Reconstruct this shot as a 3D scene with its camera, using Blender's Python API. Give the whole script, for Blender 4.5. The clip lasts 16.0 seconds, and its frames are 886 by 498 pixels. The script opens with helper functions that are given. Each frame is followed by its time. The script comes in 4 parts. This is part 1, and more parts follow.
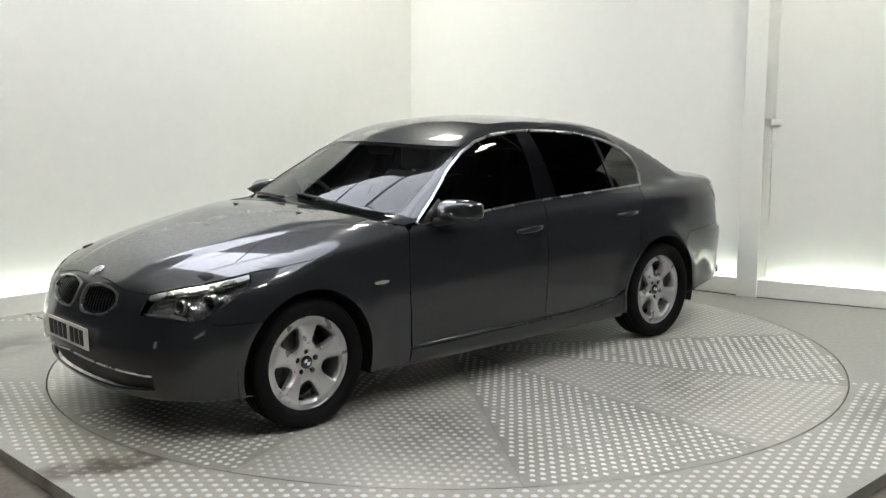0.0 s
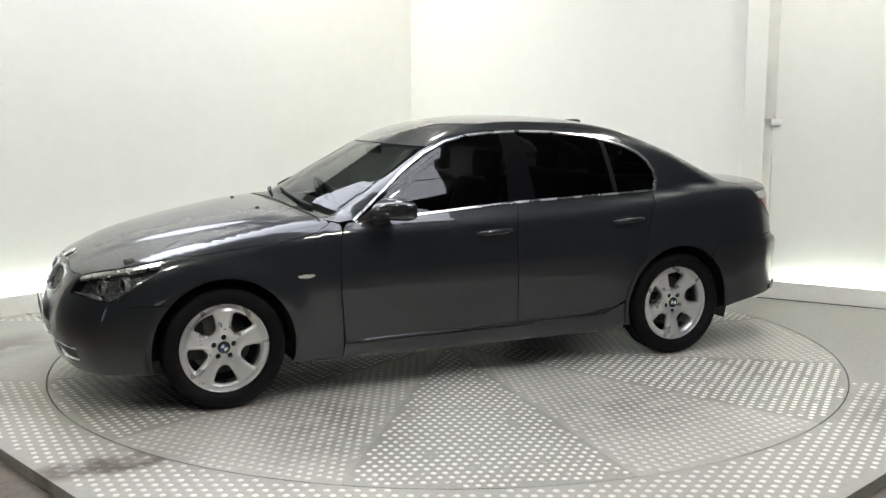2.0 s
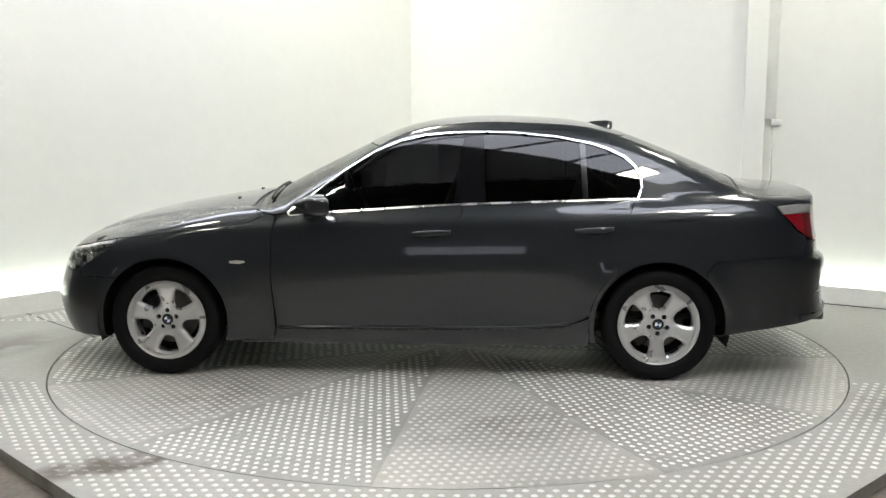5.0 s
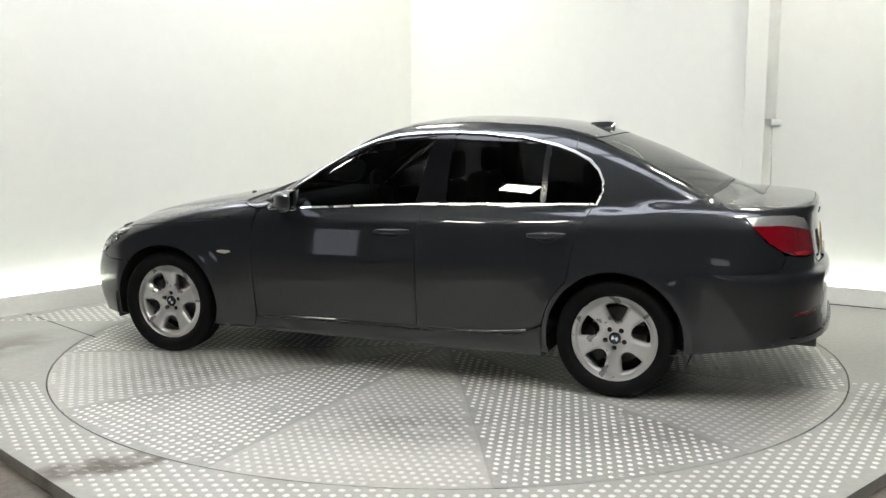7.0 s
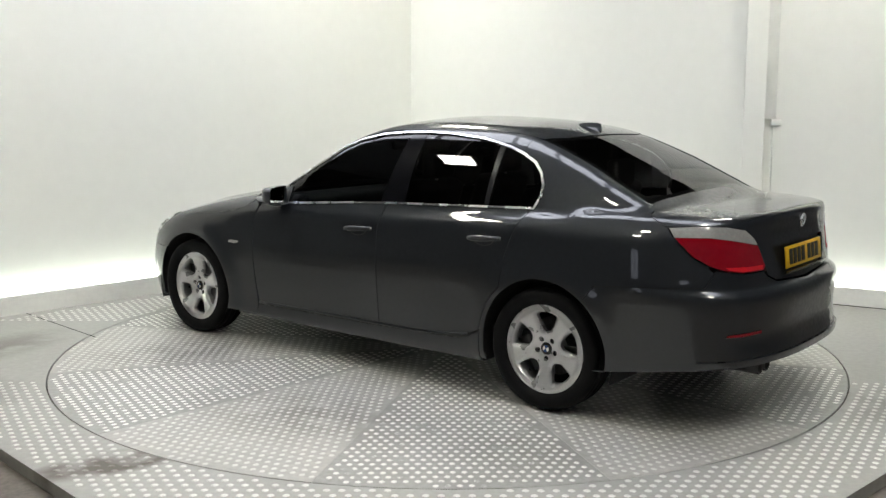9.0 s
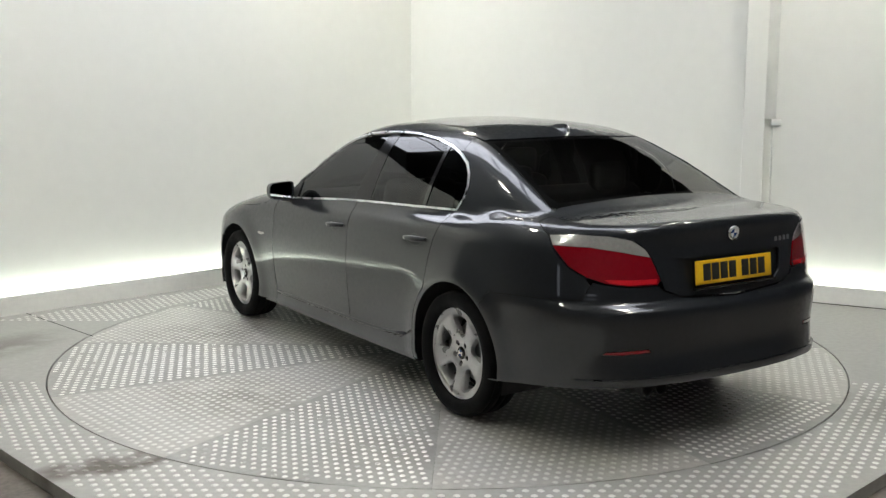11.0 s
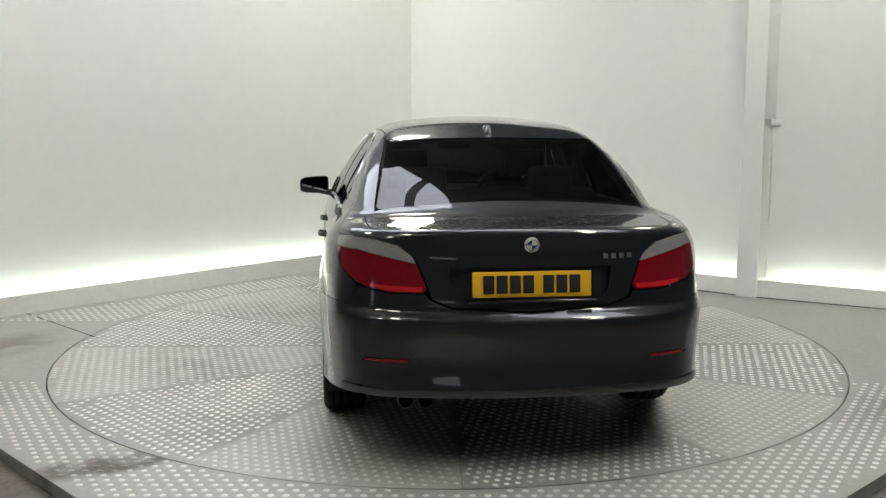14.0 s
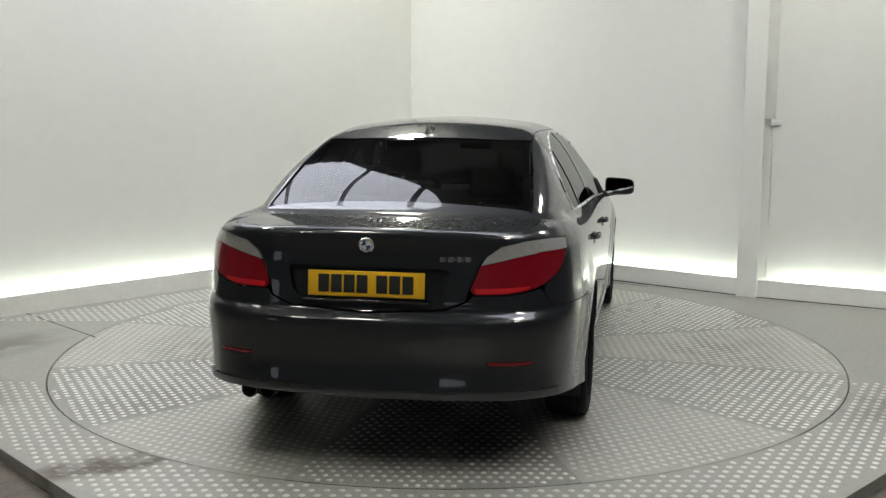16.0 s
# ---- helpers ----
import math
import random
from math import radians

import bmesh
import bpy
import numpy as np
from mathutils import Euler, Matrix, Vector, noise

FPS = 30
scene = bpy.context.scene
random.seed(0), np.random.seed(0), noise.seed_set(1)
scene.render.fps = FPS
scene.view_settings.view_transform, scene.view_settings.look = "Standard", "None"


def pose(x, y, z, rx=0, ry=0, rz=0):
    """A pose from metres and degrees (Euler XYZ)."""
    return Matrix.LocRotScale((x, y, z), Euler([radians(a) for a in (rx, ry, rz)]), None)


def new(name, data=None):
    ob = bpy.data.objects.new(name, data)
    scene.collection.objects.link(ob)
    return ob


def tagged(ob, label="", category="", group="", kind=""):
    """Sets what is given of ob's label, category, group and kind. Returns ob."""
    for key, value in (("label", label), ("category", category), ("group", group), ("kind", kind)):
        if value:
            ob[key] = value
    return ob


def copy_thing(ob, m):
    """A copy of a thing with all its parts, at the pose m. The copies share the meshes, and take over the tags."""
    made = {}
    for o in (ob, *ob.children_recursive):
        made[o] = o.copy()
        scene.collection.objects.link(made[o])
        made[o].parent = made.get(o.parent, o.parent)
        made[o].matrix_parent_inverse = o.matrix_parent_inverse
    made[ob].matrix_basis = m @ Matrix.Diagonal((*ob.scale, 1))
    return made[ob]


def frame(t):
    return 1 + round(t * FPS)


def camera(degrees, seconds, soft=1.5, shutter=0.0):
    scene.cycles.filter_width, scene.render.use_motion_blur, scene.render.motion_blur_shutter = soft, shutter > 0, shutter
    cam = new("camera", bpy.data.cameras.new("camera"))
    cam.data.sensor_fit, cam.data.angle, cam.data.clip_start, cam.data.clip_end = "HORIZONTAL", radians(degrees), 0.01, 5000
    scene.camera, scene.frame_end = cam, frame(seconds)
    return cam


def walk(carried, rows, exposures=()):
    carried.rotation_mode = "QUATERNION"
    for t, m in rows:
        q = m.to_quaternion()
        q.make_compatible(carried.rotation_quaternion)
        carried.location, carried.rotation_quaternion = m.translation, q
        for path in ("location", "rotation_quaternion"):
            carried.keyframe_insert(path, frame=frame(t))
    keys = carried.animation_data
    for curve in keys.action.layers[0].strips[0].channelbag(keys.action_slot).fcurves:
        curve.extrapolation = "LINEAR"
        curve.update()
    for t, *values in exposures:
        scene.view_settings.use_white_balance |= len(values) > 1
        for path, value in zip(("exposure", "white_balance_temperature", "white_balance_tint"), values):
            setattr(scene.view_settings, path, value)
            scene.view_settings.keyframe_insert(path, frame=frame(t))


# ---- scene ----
import mathutils

cam = camera(47.8, 16.0, soft=1.4)
EYE = (0.0, -6.478, 1.6185)
YAW, PITCH = -0.244, -8.526
CAM_POSE = pose(EYE[0], EYE[1], EYE[2], 90 + PITCH, 0, -YAW)
walk(cam, [(0.0, CAM_POSE), (16.0, CAM_POSE)], exposures=[(0.0, 0.50, 6700, 7), (1.5, 0.67, 6700, 7), (3.5, 0.71, 6700, 7), (7.0, 0.75, 6700, 7), (9.0, 0.56, 6700, 7), (12.5, 0.31, 6700, 7), (16.0, 0.17, 6700, 7)])

# turntable angle in degrees at t seconds, and the car's place on the turntable
TURN_START, TURN_RATE = 222.49, -8.9995
CAR_X, CAR_Y = 0.186, -0.107
TURN_R = 2.477

# ---- world and light ----
world = bpy.data.worlds.new("world")
scene.world = world
world.use_nodes = True
sky = world.node_tree.nodes.new("ShaderNodeTexSky")
sky.sky_type, sky.sun_disc, sky.sun_elevation, sky.sun_rotation = "NISHITA", False, radians(40), radians(120)
world.node_tree.links.new(sky.outputs[0], world.node_tree.nodes["Background"].inputs[0])
world.node_tree.nodes["Background"].inputs[1].default_value = 0.08


# ---- materials ----
def nodes_of(name):
    m = bpy.data.materials.new(name)
    m.use_nodes = True
    n = m.node_tree
    return m, n, n.nodes["Principled BSDF"]


def plain(name, col, rough=0.5, metal=0.0, coat=0.0, vary=0.0, scale=8.0, bump=0.0, bscale=200.0, spec=0.5, emit=None, estr=0.0):
    """A procedural surface: colour varied at two scales, roughness varied, fine relief."""
    m, n, b = nodes_of(name)
    b.inputs["Base Color"].default_value = (*col, 1)
    b.inputs["Roughness"].default_value = rough
    b.inputs["Metallic"].default_value = metal
    b.inputs["Coat Weight"].default_value = coat
    b.inputs["Coat Roughness"].default_value = 0.03
    b.inputs["Specular IOR Level"].default_value = spec
    tc = n.nodes.new("ShaderNodeTexCoord")
    if vary:
        n1, n2 = n.nodes.new("ShaderNodeTexNoise"), n.nodes.new("ShaderNodeTexNoise")
        n1.inputs["Scale"].default_value, n2.inputs["Scale"].default_value = scale, scale * 14
        n1.inputs["Detail"].default_value = n2.inputs["Detail"].default_value = 4
        for q in (n1, n2):
            n.links.new(tc.outputs["Object"], q.inputs["Vector"])
        mx = n.nodes.new("ShaderNodeMath")
        mx.operation = "MULTIPLY_ADD"
        mx.inputs[1].default_value = 0.5
        n.links.new(n2.outputs["Fac"], mx.inputs[0])
        hf = n.nodes.new("ShaderNodeMath")
        hf.operation = "MULTIPLY"
        hf.inputs[1].default_value = 0.5
        n.links.new(n1.outputs["Fac"], hf.inputs[0])
        n.links.new(hf.outputs[0], mx.inputs[2])
        rp = n.nodes.new("ShaderNodeValToRGB")
        rp.color_ramp.elements[0].position, rp.color_ramp.elements[1].position = 0.3, 0.7
        rp.color_ramp.elements[0].color = (*[c * (1 - vary) for c in col], 1)
        rp.color_ramp.elements[1].color = (*[min(1, c * (1 + vary)) for c in col], 1)
        n.links.new(mx.outputs[0], rp.inputs[0])
        n.links.new(rp.outputs[0], b.inputs["Base Color"])
        mr = n.nodes.new("ShaderNodeMapRange")
        mr.inputs["From Min"].default_value, mr.inputs["From Max"].default_value = 0.3, 0.7
        mr.inputs["To Min"].default_value, mr.inputs["To Max"].default_value = rough * 0.85, min(1, rough * 1.15)
        n.links.new(n1.outputs["Fac"], mr.inputs["Value"])
        n.links.new(mr.outputs[0], b.inputs["Roughness"])
    if bump:
        nb, bp = n.nodes.new("ShaderNodeTexNoise"), n.nodes.new("ShaderNodeBump")
        nb.inputs["Scale"].default_value = bscale
        bp.inputs["Strength"].default_value, bp.inputs["Distance"].default_value = bump, 0.002
        n.links.new(tc.outputs["Object"], nb.inputs["Vector"])
        n.links.new(nb.outputs["Fac"], bp.inputs["Height"])
        n.links.new(bp.outputs[0], b.inputs["Normal"])
    if emit:
        b.inputs["Emission Color"].default_value, b.inputs["Emission Strength"].default_value = (*emit, 1), estr
    return m


def glass_mat(name, tint, rough=0.0, mix=0.9):
    """Thin tinted glass: clear gloss over tinted see-through."""
    m, n, b = nodes_of(name)
    tr, gl, mx, fr = (n.nodes.new(k) for k in ("ShaderNodeBsdfTransparent", "ShaderNodeBsdfGlossy", "ShaderNodeMixShader", "ShaderNodeFresnel"))
    tr.inputs[0].default_value = (*tint, 1)
    gl.inputs["Roughness"].default_value = rough
    fr.inputs[0].default_value = 1.5
    n.links.new(fr.outputs[0], mx.inputs[0])
    n.links.new(tr.outputs[0], mx.inputs[1])
    n.links.new(gl.outputs[0], mx.inputs[2])
    n.links.new(mx.outputs[0], n.nodes["Material Output"].inputs[0])
    return m


PAINT = plain("graphite_metallic_paint", (0.0148, 0.0172, 0.0210), 0.38, 0.30, 1.0, vary=0.16, scale=45, bump=0.010, bscale=900, spec=0.25)
PAINT.node_tree.nodes["Principled BSDF"].inputs["Coat IOR"].default_value = 1.52
BLACK = plain("black_rubber_seal", (0.012, 0.012, 0.013), 0.6, vary=0.2)
GLOSSBLACK = plain("gloss_black_trim", (0.012, 0.012, 0.013), 0.15, coat=0.5)
PLASTIC = plain("grained_black_plastic", (0.02, 0.02, 0.021), 0.55, vary=0.2, bump=0.2, bscale=600)
CHROME = plain("polished_chrome", (0.86, 0.87, 0.88), 0.28, 1.0, vary=0.05)
MARKM = plain("dull_chrome_letters", (0.22, 0.22, 0.23), 0.35, 0.7)
SILVER = plain("silver_painted_alloy", (0.53, 0.53, 0.54), 0.30, 0.62, 0.5, vary=0.06, scale=12)
PIPEDARK = plain("dark_steel", (0.05, 0.05, 0.05), 0.45, 0.8, vary=0.3)
STEEL = plain("brake_steel", (0.35, 0.34, 0.33), 0.4, 0.9, vary=0.3, scale=15)
TYRE = plain("tyre_rubber", (0.0045, 0.0045, 0.005), 0.7, spec=0.12, vary=0.25, scale=10, bump=0.3, bscale=250)
UNDER = plain("underbody_black", (0.012, 0.012, 0.012), 0.85, vary=0.3)
GLASS = glass_mat("green_tinted_windscreen", (0.50, 0.56, 0.53))
DARKGLASS = glass_mat("dark_privacy_glass", (0.10, 0.10, 0.105))
SIDEGLASS = glass_mat("tinted_side_glass", (0.13, 0.13, 0.14))
REARGLASS = glass_mat("smoked_rear_glass", (0.25, 0.25, 0.25))
MIRRORM = plain("mirror_glass", (0.30, 0.31, 0.33), 0.03, 1.0)
CLEAR = glass_mat("clear_lamp_cover", (0.93, 0.93, 0.93))
REDLENS = plain("red_lamp_lens", (0.18, 0.003, 0.009), 0.10, coat=1.0, vary=0.08, scale=30)
BRIGHTRED = plain("bright_red_reflector", (0.50, 0.012, 0.020), 0.12, coat=1.0, vary=0.15, scale=90)
WHITELENS = plain("clear_lamp_strip", (0.36, 0.36, 0.355), 0.2, 0.3, 1.0, vary=0.15, scale=60)
LAMPBACK = plain("lamp_reflector", (0.30, 0.31, 0.33), 0.25, 0.8, vary=0.3, scale=30)
PILLARM = plain("gloss_black_pillar", (0.004, 0.004, 0.005), 0.10, spec=0.30)
AMBER = plain("indicator_lens", (0.40, 0.39, 0.37), 0.2, coat=1.0)
YELLOW = plain("yellow_plate", (0.78, 0.45, 0.02), 0.35, vary=0.05)
WHITEP = plain("white_plate", (0.75, 0.75, 0.73), 0.35, vary=0.05)
INK = plain("plate_ink", (0.015, 0.015, 0.015), 0.5)
BLUE = plain("blue_enamel", (0.03, 0.07, 0.20), 0.25, coat=1.0)
WHITEENAMEL = plain("white_enamel", (0.8, 0.8, 0.8), 0.25, coat=1.0)
LEATHER = plain("black_leather", (0.022, 0.021, 0.020), 0.5, vary=0.25, bump=0.3, bscale=300)
GREYTRIM = plain("grey_headliner", (0.22, 0.21, 0.20), 0.9, vary=0.1)
PAPER = plain("white_paper", (0.8, 0.8, 0.76), 0.7)

WALL = plain("white_painted_board", (0.71, 0.715, 0.68), 0.6, vary=0.025, scale=0.7, bump=0.06, bscale=60)
SKIRT = plain("white_painted_plinth", (0.72, 0.72, 0.68), 0.55, vary=0.06, scale=2, bump=0.08, bscale=80)
PLATE = plain("dull_aluminium_plate", (0.34, 0.335, 0.317), 0.46, 0.42, vary=0.20, scale=2.2, bump=0.15, bscale=300)
PLATE2 = plain("worn_smooth_plate", (0.43, 0.42, 0.395), 0.44, 0.50, vary=0.18, scale=1.9, bump=0.15, bscale=300)
# both turntable bump colours are lightened to hold the glint of polished tops
PLATE2B = plain("worn_faint_glint_bump", (0.64, 0.63, 0.60), 0.34, 0.40, vary=0.18, scale=3)
BUMPM = plain("polished_glint_bump", (0.80, 0.79, 0.755), 0.30, 0.32, vary=0.10, scale=9)
CONCRETE = plain("dirty_concrete", (0.13, 0.115, 0.10), 0.8, vary=0.35, scale=3, bump=0.4, bscale=90)
# grey of the unseen hall walls, kept light to fill the car's side
HALLWALL = plain("hall_bounce_cladding", (0.32, 0.32, 0.34), 0.8, vary=0.1, scale=0.5)
ROOFM = plain("dark_roof_sheet", (0.12, 0.12, 0.12), 0.8, vary=0.2)
PIPEM = plain("grey_conduit", (0.66, 0.665, 0.64), 0.5, vary=0.08)
LEDM = plain("led_strip", (0.9, 0.95, 0.92), 0.5, emit=(0.92, 1.0, 0.95), estr=15.0)
SKYLIGHT = plain("translucent_rooflight", (0.8, 0.85, 0.95), 0.5, emit=(0.83, 0.86, 1.0), estr=4.3)
LAMPM = plain("lamp_lens", (0.9, 0.9, 0.85), 0.5, emit=(1.0, 0.98, 0.895), estr=58.0)
DOORGLOW = plain("daylit_door", (0.8, 0.85, 0.95), 0.5, emit=(0.80, 0.84, 1.0), estr=0.8)


def stained(m, base, spots):
    """Dark worn patches on a plate: each spot is centre x, y, turn, half length, half width."""
    n = m.node_tree
    b = n.nodes["Principled BSDF"]
    src = b.inputs["Base Color"].links[0].from_socket
    tc = n.nodes.new("ShaderNodeTexCoord")
    nz = n.nodes.new("ShaderNodeTexNoise")
    nz.inputs["Scale"].default_value, nz.inputs["Detail"].default_value = 5.0, 6.0
    n.links.new(tc.outputs["Object"], nz.inputs["Vector"])
    for x, y, turn, lx, ly, dark in spots:
        mp, gr, ml, mx = (n.nodes.new(k) for k in ("ShaderNodeMapping", "ShaderNodeTexGradient", "ShaderNodeMath", "ShaderNodeMixRGB"))
        mp.vector_type = "TEXTURE"
        mp.inputs["Location"].default_value = (x, y, 0)
        mp.inputs["Rotation"].default_value = (0, 0, radians(turn))
        mp.inputs["Scale"].default_value = (lx, ly, 1)
        gr.gradient_type = "SPHERICAL"
        n.links.new(tc.outputs["Object"], mp.inputs["Vector"])
        n.links.new(mp.outputs[0], gr.inputs["Vector"])
        ml.operation, ml.use_clamp = "MULTIPLY", True
        am = n.nodes.new("ShaderNodeMath")
        am.operation, am.use_clamp = "MULTIPLY", True
        am.inputs[1].default_value = 3.0 * dark
        n.links.new(gr.outputs["Fac"], am.inputs[0])
        sh = n.nodes.new("ShaderNodeMapRange")
        sh.inputs["From Min"].default_value, sh.inputs["From Max"].default_value = 0.30, 0.55
        n.links.new(nz.outputs["Fac"], sh.inputs["Value"])
        n.links.new(am.outputs[0], ml.inputs[0])
        n.links.new(sh.outputs[0], ml.inputs[1])
        mx.inputs[2].default_value = (*base, 1)
        n.links.new(ml.outputs[0], mx.inputs[0])
        n.links.new(src, mx.inputs[1])
        src = mx.outputs[0]
    n.links.new(src, b.inputs["Base Color"])
    return m


SPOTS = [(-1.50, -2.17, 32, 0.42, 0.17, 0.9), (-2.75, -1.2, 20, 0.5, 0.5, 0.25), (-3.0, -0.1, 60, 0.7, 0.35, 0.3), (1.0, -2.75, 0, 0.5, 0.25, 0.2), (2.4, -1.3, 40, 0.6, 0.3, 0.2)]
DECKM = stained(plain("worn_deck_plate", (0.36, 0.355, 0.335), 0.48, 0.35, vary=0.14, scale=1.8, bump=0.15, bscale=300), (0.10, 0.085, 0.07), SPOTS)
# lighter than the deck: worn metal, with the lozenges' shine put into the colour
DECKB = stained(plain("worn_glint_deck_bump", (0.68, 0.675, 0.645), 0.38, 0.25, vary=0.08, scale=5), (0.16, 0.14, 0.12), SPOTS)
TSPOTS = [(-0.4, 1.6, 20, 0.9, 0.5, 0.25), (1.2, 1.2, 70, 0.8, 0.5, 0.3), (0.3, -1.7, 10, 0.9, 0.6, 0.3), (-1.7, -0.4, 80, 0.8, 0.45, 0.3), (-1.5, 1.3, 130, 0.5, 0.4, 0.25)]
for m_ in (PLATE, PLATE2):
    stained(m_, (0.20, 0.185, 0.165), TSPOTS)


# ---- mesh helpers ----
def part(name, bm, material, parent=None, label="", smooth=True):
    """Link a bmesh as one mesh object under a thing or part."""
    me = bpy.data.meshes.new(name)
    bm.to_mesh(me)
    bm.free()
    for p in me.polygons:
        p.use_smooth = smooth
    me.materials.append(material)
    ob = new(name, me)
    ob.parent = parent
    return tagged(ob, label)


def box(bm, c, size, bev=0.0, m=None):
    r = bmesh.ops.create_cube(bm, size=1.0)
    for v in r["verts"]:
        v.co = Vector((v.co.x * size[0] + c[0], v.co.y * size[1] + c[1], v.co.z * size[2] + c[2]))
    if bev:
        e = list({e for v in r["verts"] for e in v.link_edges})
        g = bmesh.ops.bevel(bm, geom=e, offset=bev, segments=2, profile=0.6, affect="EDGES")
        vs = list({v for f in g["faces"] for v in f.verts})
    else:
        vs = r["verts"]
    if m is not None:
        bmesh.ops.transform(bm, matrix=m, verts=[v for v in bm.verts if v.is_valid and v in set(vs) or v in set(r["verts"]) and v.is_valid])
    return bm


def boxed(size, c=(0, 0, 0), bev=0.0):
    return box(bmesh.new(), c, size, bev)


def lathe(profile, n=48, axis="y"):
    """Turn (radius, along) pairs round the axis."""
    bm = bmesh.new()
    rings = []
    for r, a in profile:
        ring = []
        for k in range(n):
            t = 2 * math.pi * k / n
            u, v = r * math.cos(t), r * math.sin(t)
            ring.append(bm.verts.new((u, a, v) if axis == "y" else (u, v, a) if axis == "z" else (a, u, v)))
        rings.append(ring)
    for a, b in zip(rings, rings[1:]):
        for k in range(n):
            bm.faces.new((a[k], a[(k + 1) % n], b[(k + 1) % n], b[k]))
    bmesh.ops.remove_doubles(bm, verts=bm.verts, dist=1e-6)
    bmesh.ops.recalc_face_normals(bm, faces=bm.faces)
    return bm


def tube(points, r, n=8):
    """A round bar along points."""
    bm = bmesh.new()
    pts = [Vector(p) for p in points]
    rings = []
    for i, p in enumerate(pts):
        d = (pts[min(i + 1, len(pts) - 1)] - pts[max(i - 1, 0)]).normalized()
        q = d.to_track_quat("Z", "Y")
        rings.append([bm.verts.new(p + q @ Vector((r * math.cos(2 * math.pi * k / n), r * math.sin(2 * math.pi * k / n), 0))) for k in range(n)])
    for a, b in zip(rings, rings[1:]):
        for k in range(n):
            bm.faces.new((a[k], a[(k + 1) % n], b[(k + 1) % n], b[k]))
    bm.faces.new(rings[0][::-1])
    bm.faces.new(rings[-1])
    bmesh.ops.recalc_face_normals(bm, faces=bm.faces)
    return bm


def prism(outline, z0, z1):
    """Upright slab over an outline in the plan."""
    bm = bmesh.new()
    lo = [bm.verts.new((x, y, z0)) for x, y in outline]
    hi = [bm.verts.new((x, y, z1)) for x, y in outline]
    bm.faces.new(lo[::-1])
    bm.faces.new(hi)
    for k in range(len(lo)):
        j = (k + 1) % len(lo)
        bm.faces.new((lo[k], lo[j], hi[j], hi[k]))
    bmesh.ops.recalc_face_normals(bm, faces=bm.faces)
    return bm


# ---- the place: floor, walls, hall ----
# plinth lines in plan: meeting at the corner behind the car
WALL_L0, WALL_L1 = Vector((-4.15, 0.065)), Vector((-0.36, 3.80))
WALL_R1 = Vector((2.50, 1.66))
WALL_E1 = Vector((4.05, 0.80))
WALL_H = 2.8


def plinth_run(name, a, b, side, h=0.145, thick=0.035):
    d = (b - a).normalized()
    n = Vector((-d.y, d.x)) * side
    o = [(a.x, a.y), (b.x, b.y), (b.x + n.x * thick, b.y + n.y * thick), (a.x + n.x * thick, a.y + n.y * thick)]
    bm = prism(o, 0.0, h)
    ob = tagged(part(name, bm, SKIRT, smooth=False), "low white painted plinth board hiding a light strip", "skirting", kind="structure")
    if name != "skirting_west":
        # black strip painted in for the shadow gap under the plinth
        e = -n * 0.004
        gap_strip = prism([(a.x + e.x, a.y + e.y), (b.x + e.x, b.y + e.y), (b.x, b.y), (a.x, a.y)], 0.001, 0.007)
        part("joint", gap_strip, UNDER, ob, "dark strip standing in for the shadow gap at the floor", smooth=False)
    p, q = a + n * (thick + 0.012) + d * 0.16, b + n * (thick + 0.012) - d * 0.05
    o = [(p.x, p.y), (q.x, q.y), (q.x + n.x * 0.03, q.y + n.y * 0.03), (p.x + n.x * 0.03, p.y + n.y * 0.03)]
    led = part("light_strip", prism(o, 0.0, 0.09), LEDM, smooth=False)
    tagged(led, "glowing white light strip behind the plinth", "light strip", "booth light strips")
    return ob


def mitre(points, gap):
    """The plinth line moved back by gap."""
    out = []
    for i, p in enumerate(points):
        a = (p - points[i - 1]).normalized() if i else None
        b = (points[i + 1] - p).normalized() if i + 1 < len(points) else None
        na = Vector((-a.y, a.x)) if a else None
        nb = Vector((-b.y, b.x)) if b else None
        if na and nb:
            n = (na + nb).normalized()
            out.append(p + n * (gap / n.dot(na)))
        else:
            out.append(p + (na or nb) * gap)
    return out


LINE = [WALL_L0, WALL_L1, WALL_R1, WALL_E1]
front_line, back_line = mitre(LINE, 0.10), mitre(LINE, 0.22)
for i, nm in enumerate(("wall_west", "wall_north", "wall_east")):
    o = [(q.x, q.y) for q in (front_line[i], front_line[i + 1], back_line[i + 1], back_line[i])]
    tagged(part(nm, prism(o, -0.05, WALL_H), WALL, smooth=False), "smooth white painted board wall of the photo booth", "wall", kind="structure")
plinth_run("skirting_west", WALL_L0, WALL_L1, 1)
plinth_run("skirting_north", WALL_L1, Vector((2.412, 1.725)), 1)
plinth_run("skirting_east", Vector((2.553, 1.628)), WALL_E1, 1)

# the corner column with its conduit
col = prism([(2.397, 1.692), (2.547, 1.627), (2.627, 1.865), (2.467, 1.945)], 0.0, WALL_H)
tagged(part("column", col, WALL, smooth=False), "white painted boxed column standing at the wall joint", "column", kind="structure")
cond = new("conduit")
tagged(cond, "grey vertical electrical conduit with a small junction box", "conduit")
part("trunking", boxed((0.105, 0.05, 1.36), (2.618, 1.712, 2.14), 0.006), PIPEM, cond, "wide grey upper trunking")
part("cable", tube([(2.638, 1.70, 0.16), (2.644, 1.70, 0.7), (2.633, 1.70, 1.44)], 0.009, 8), PIPEM, cond, "thin lower cable")
part("junction_box", boxed((0.085, 0.06, 0.055), (2.655, 1.695, 1.43), 0.008), PIPEM, cond)

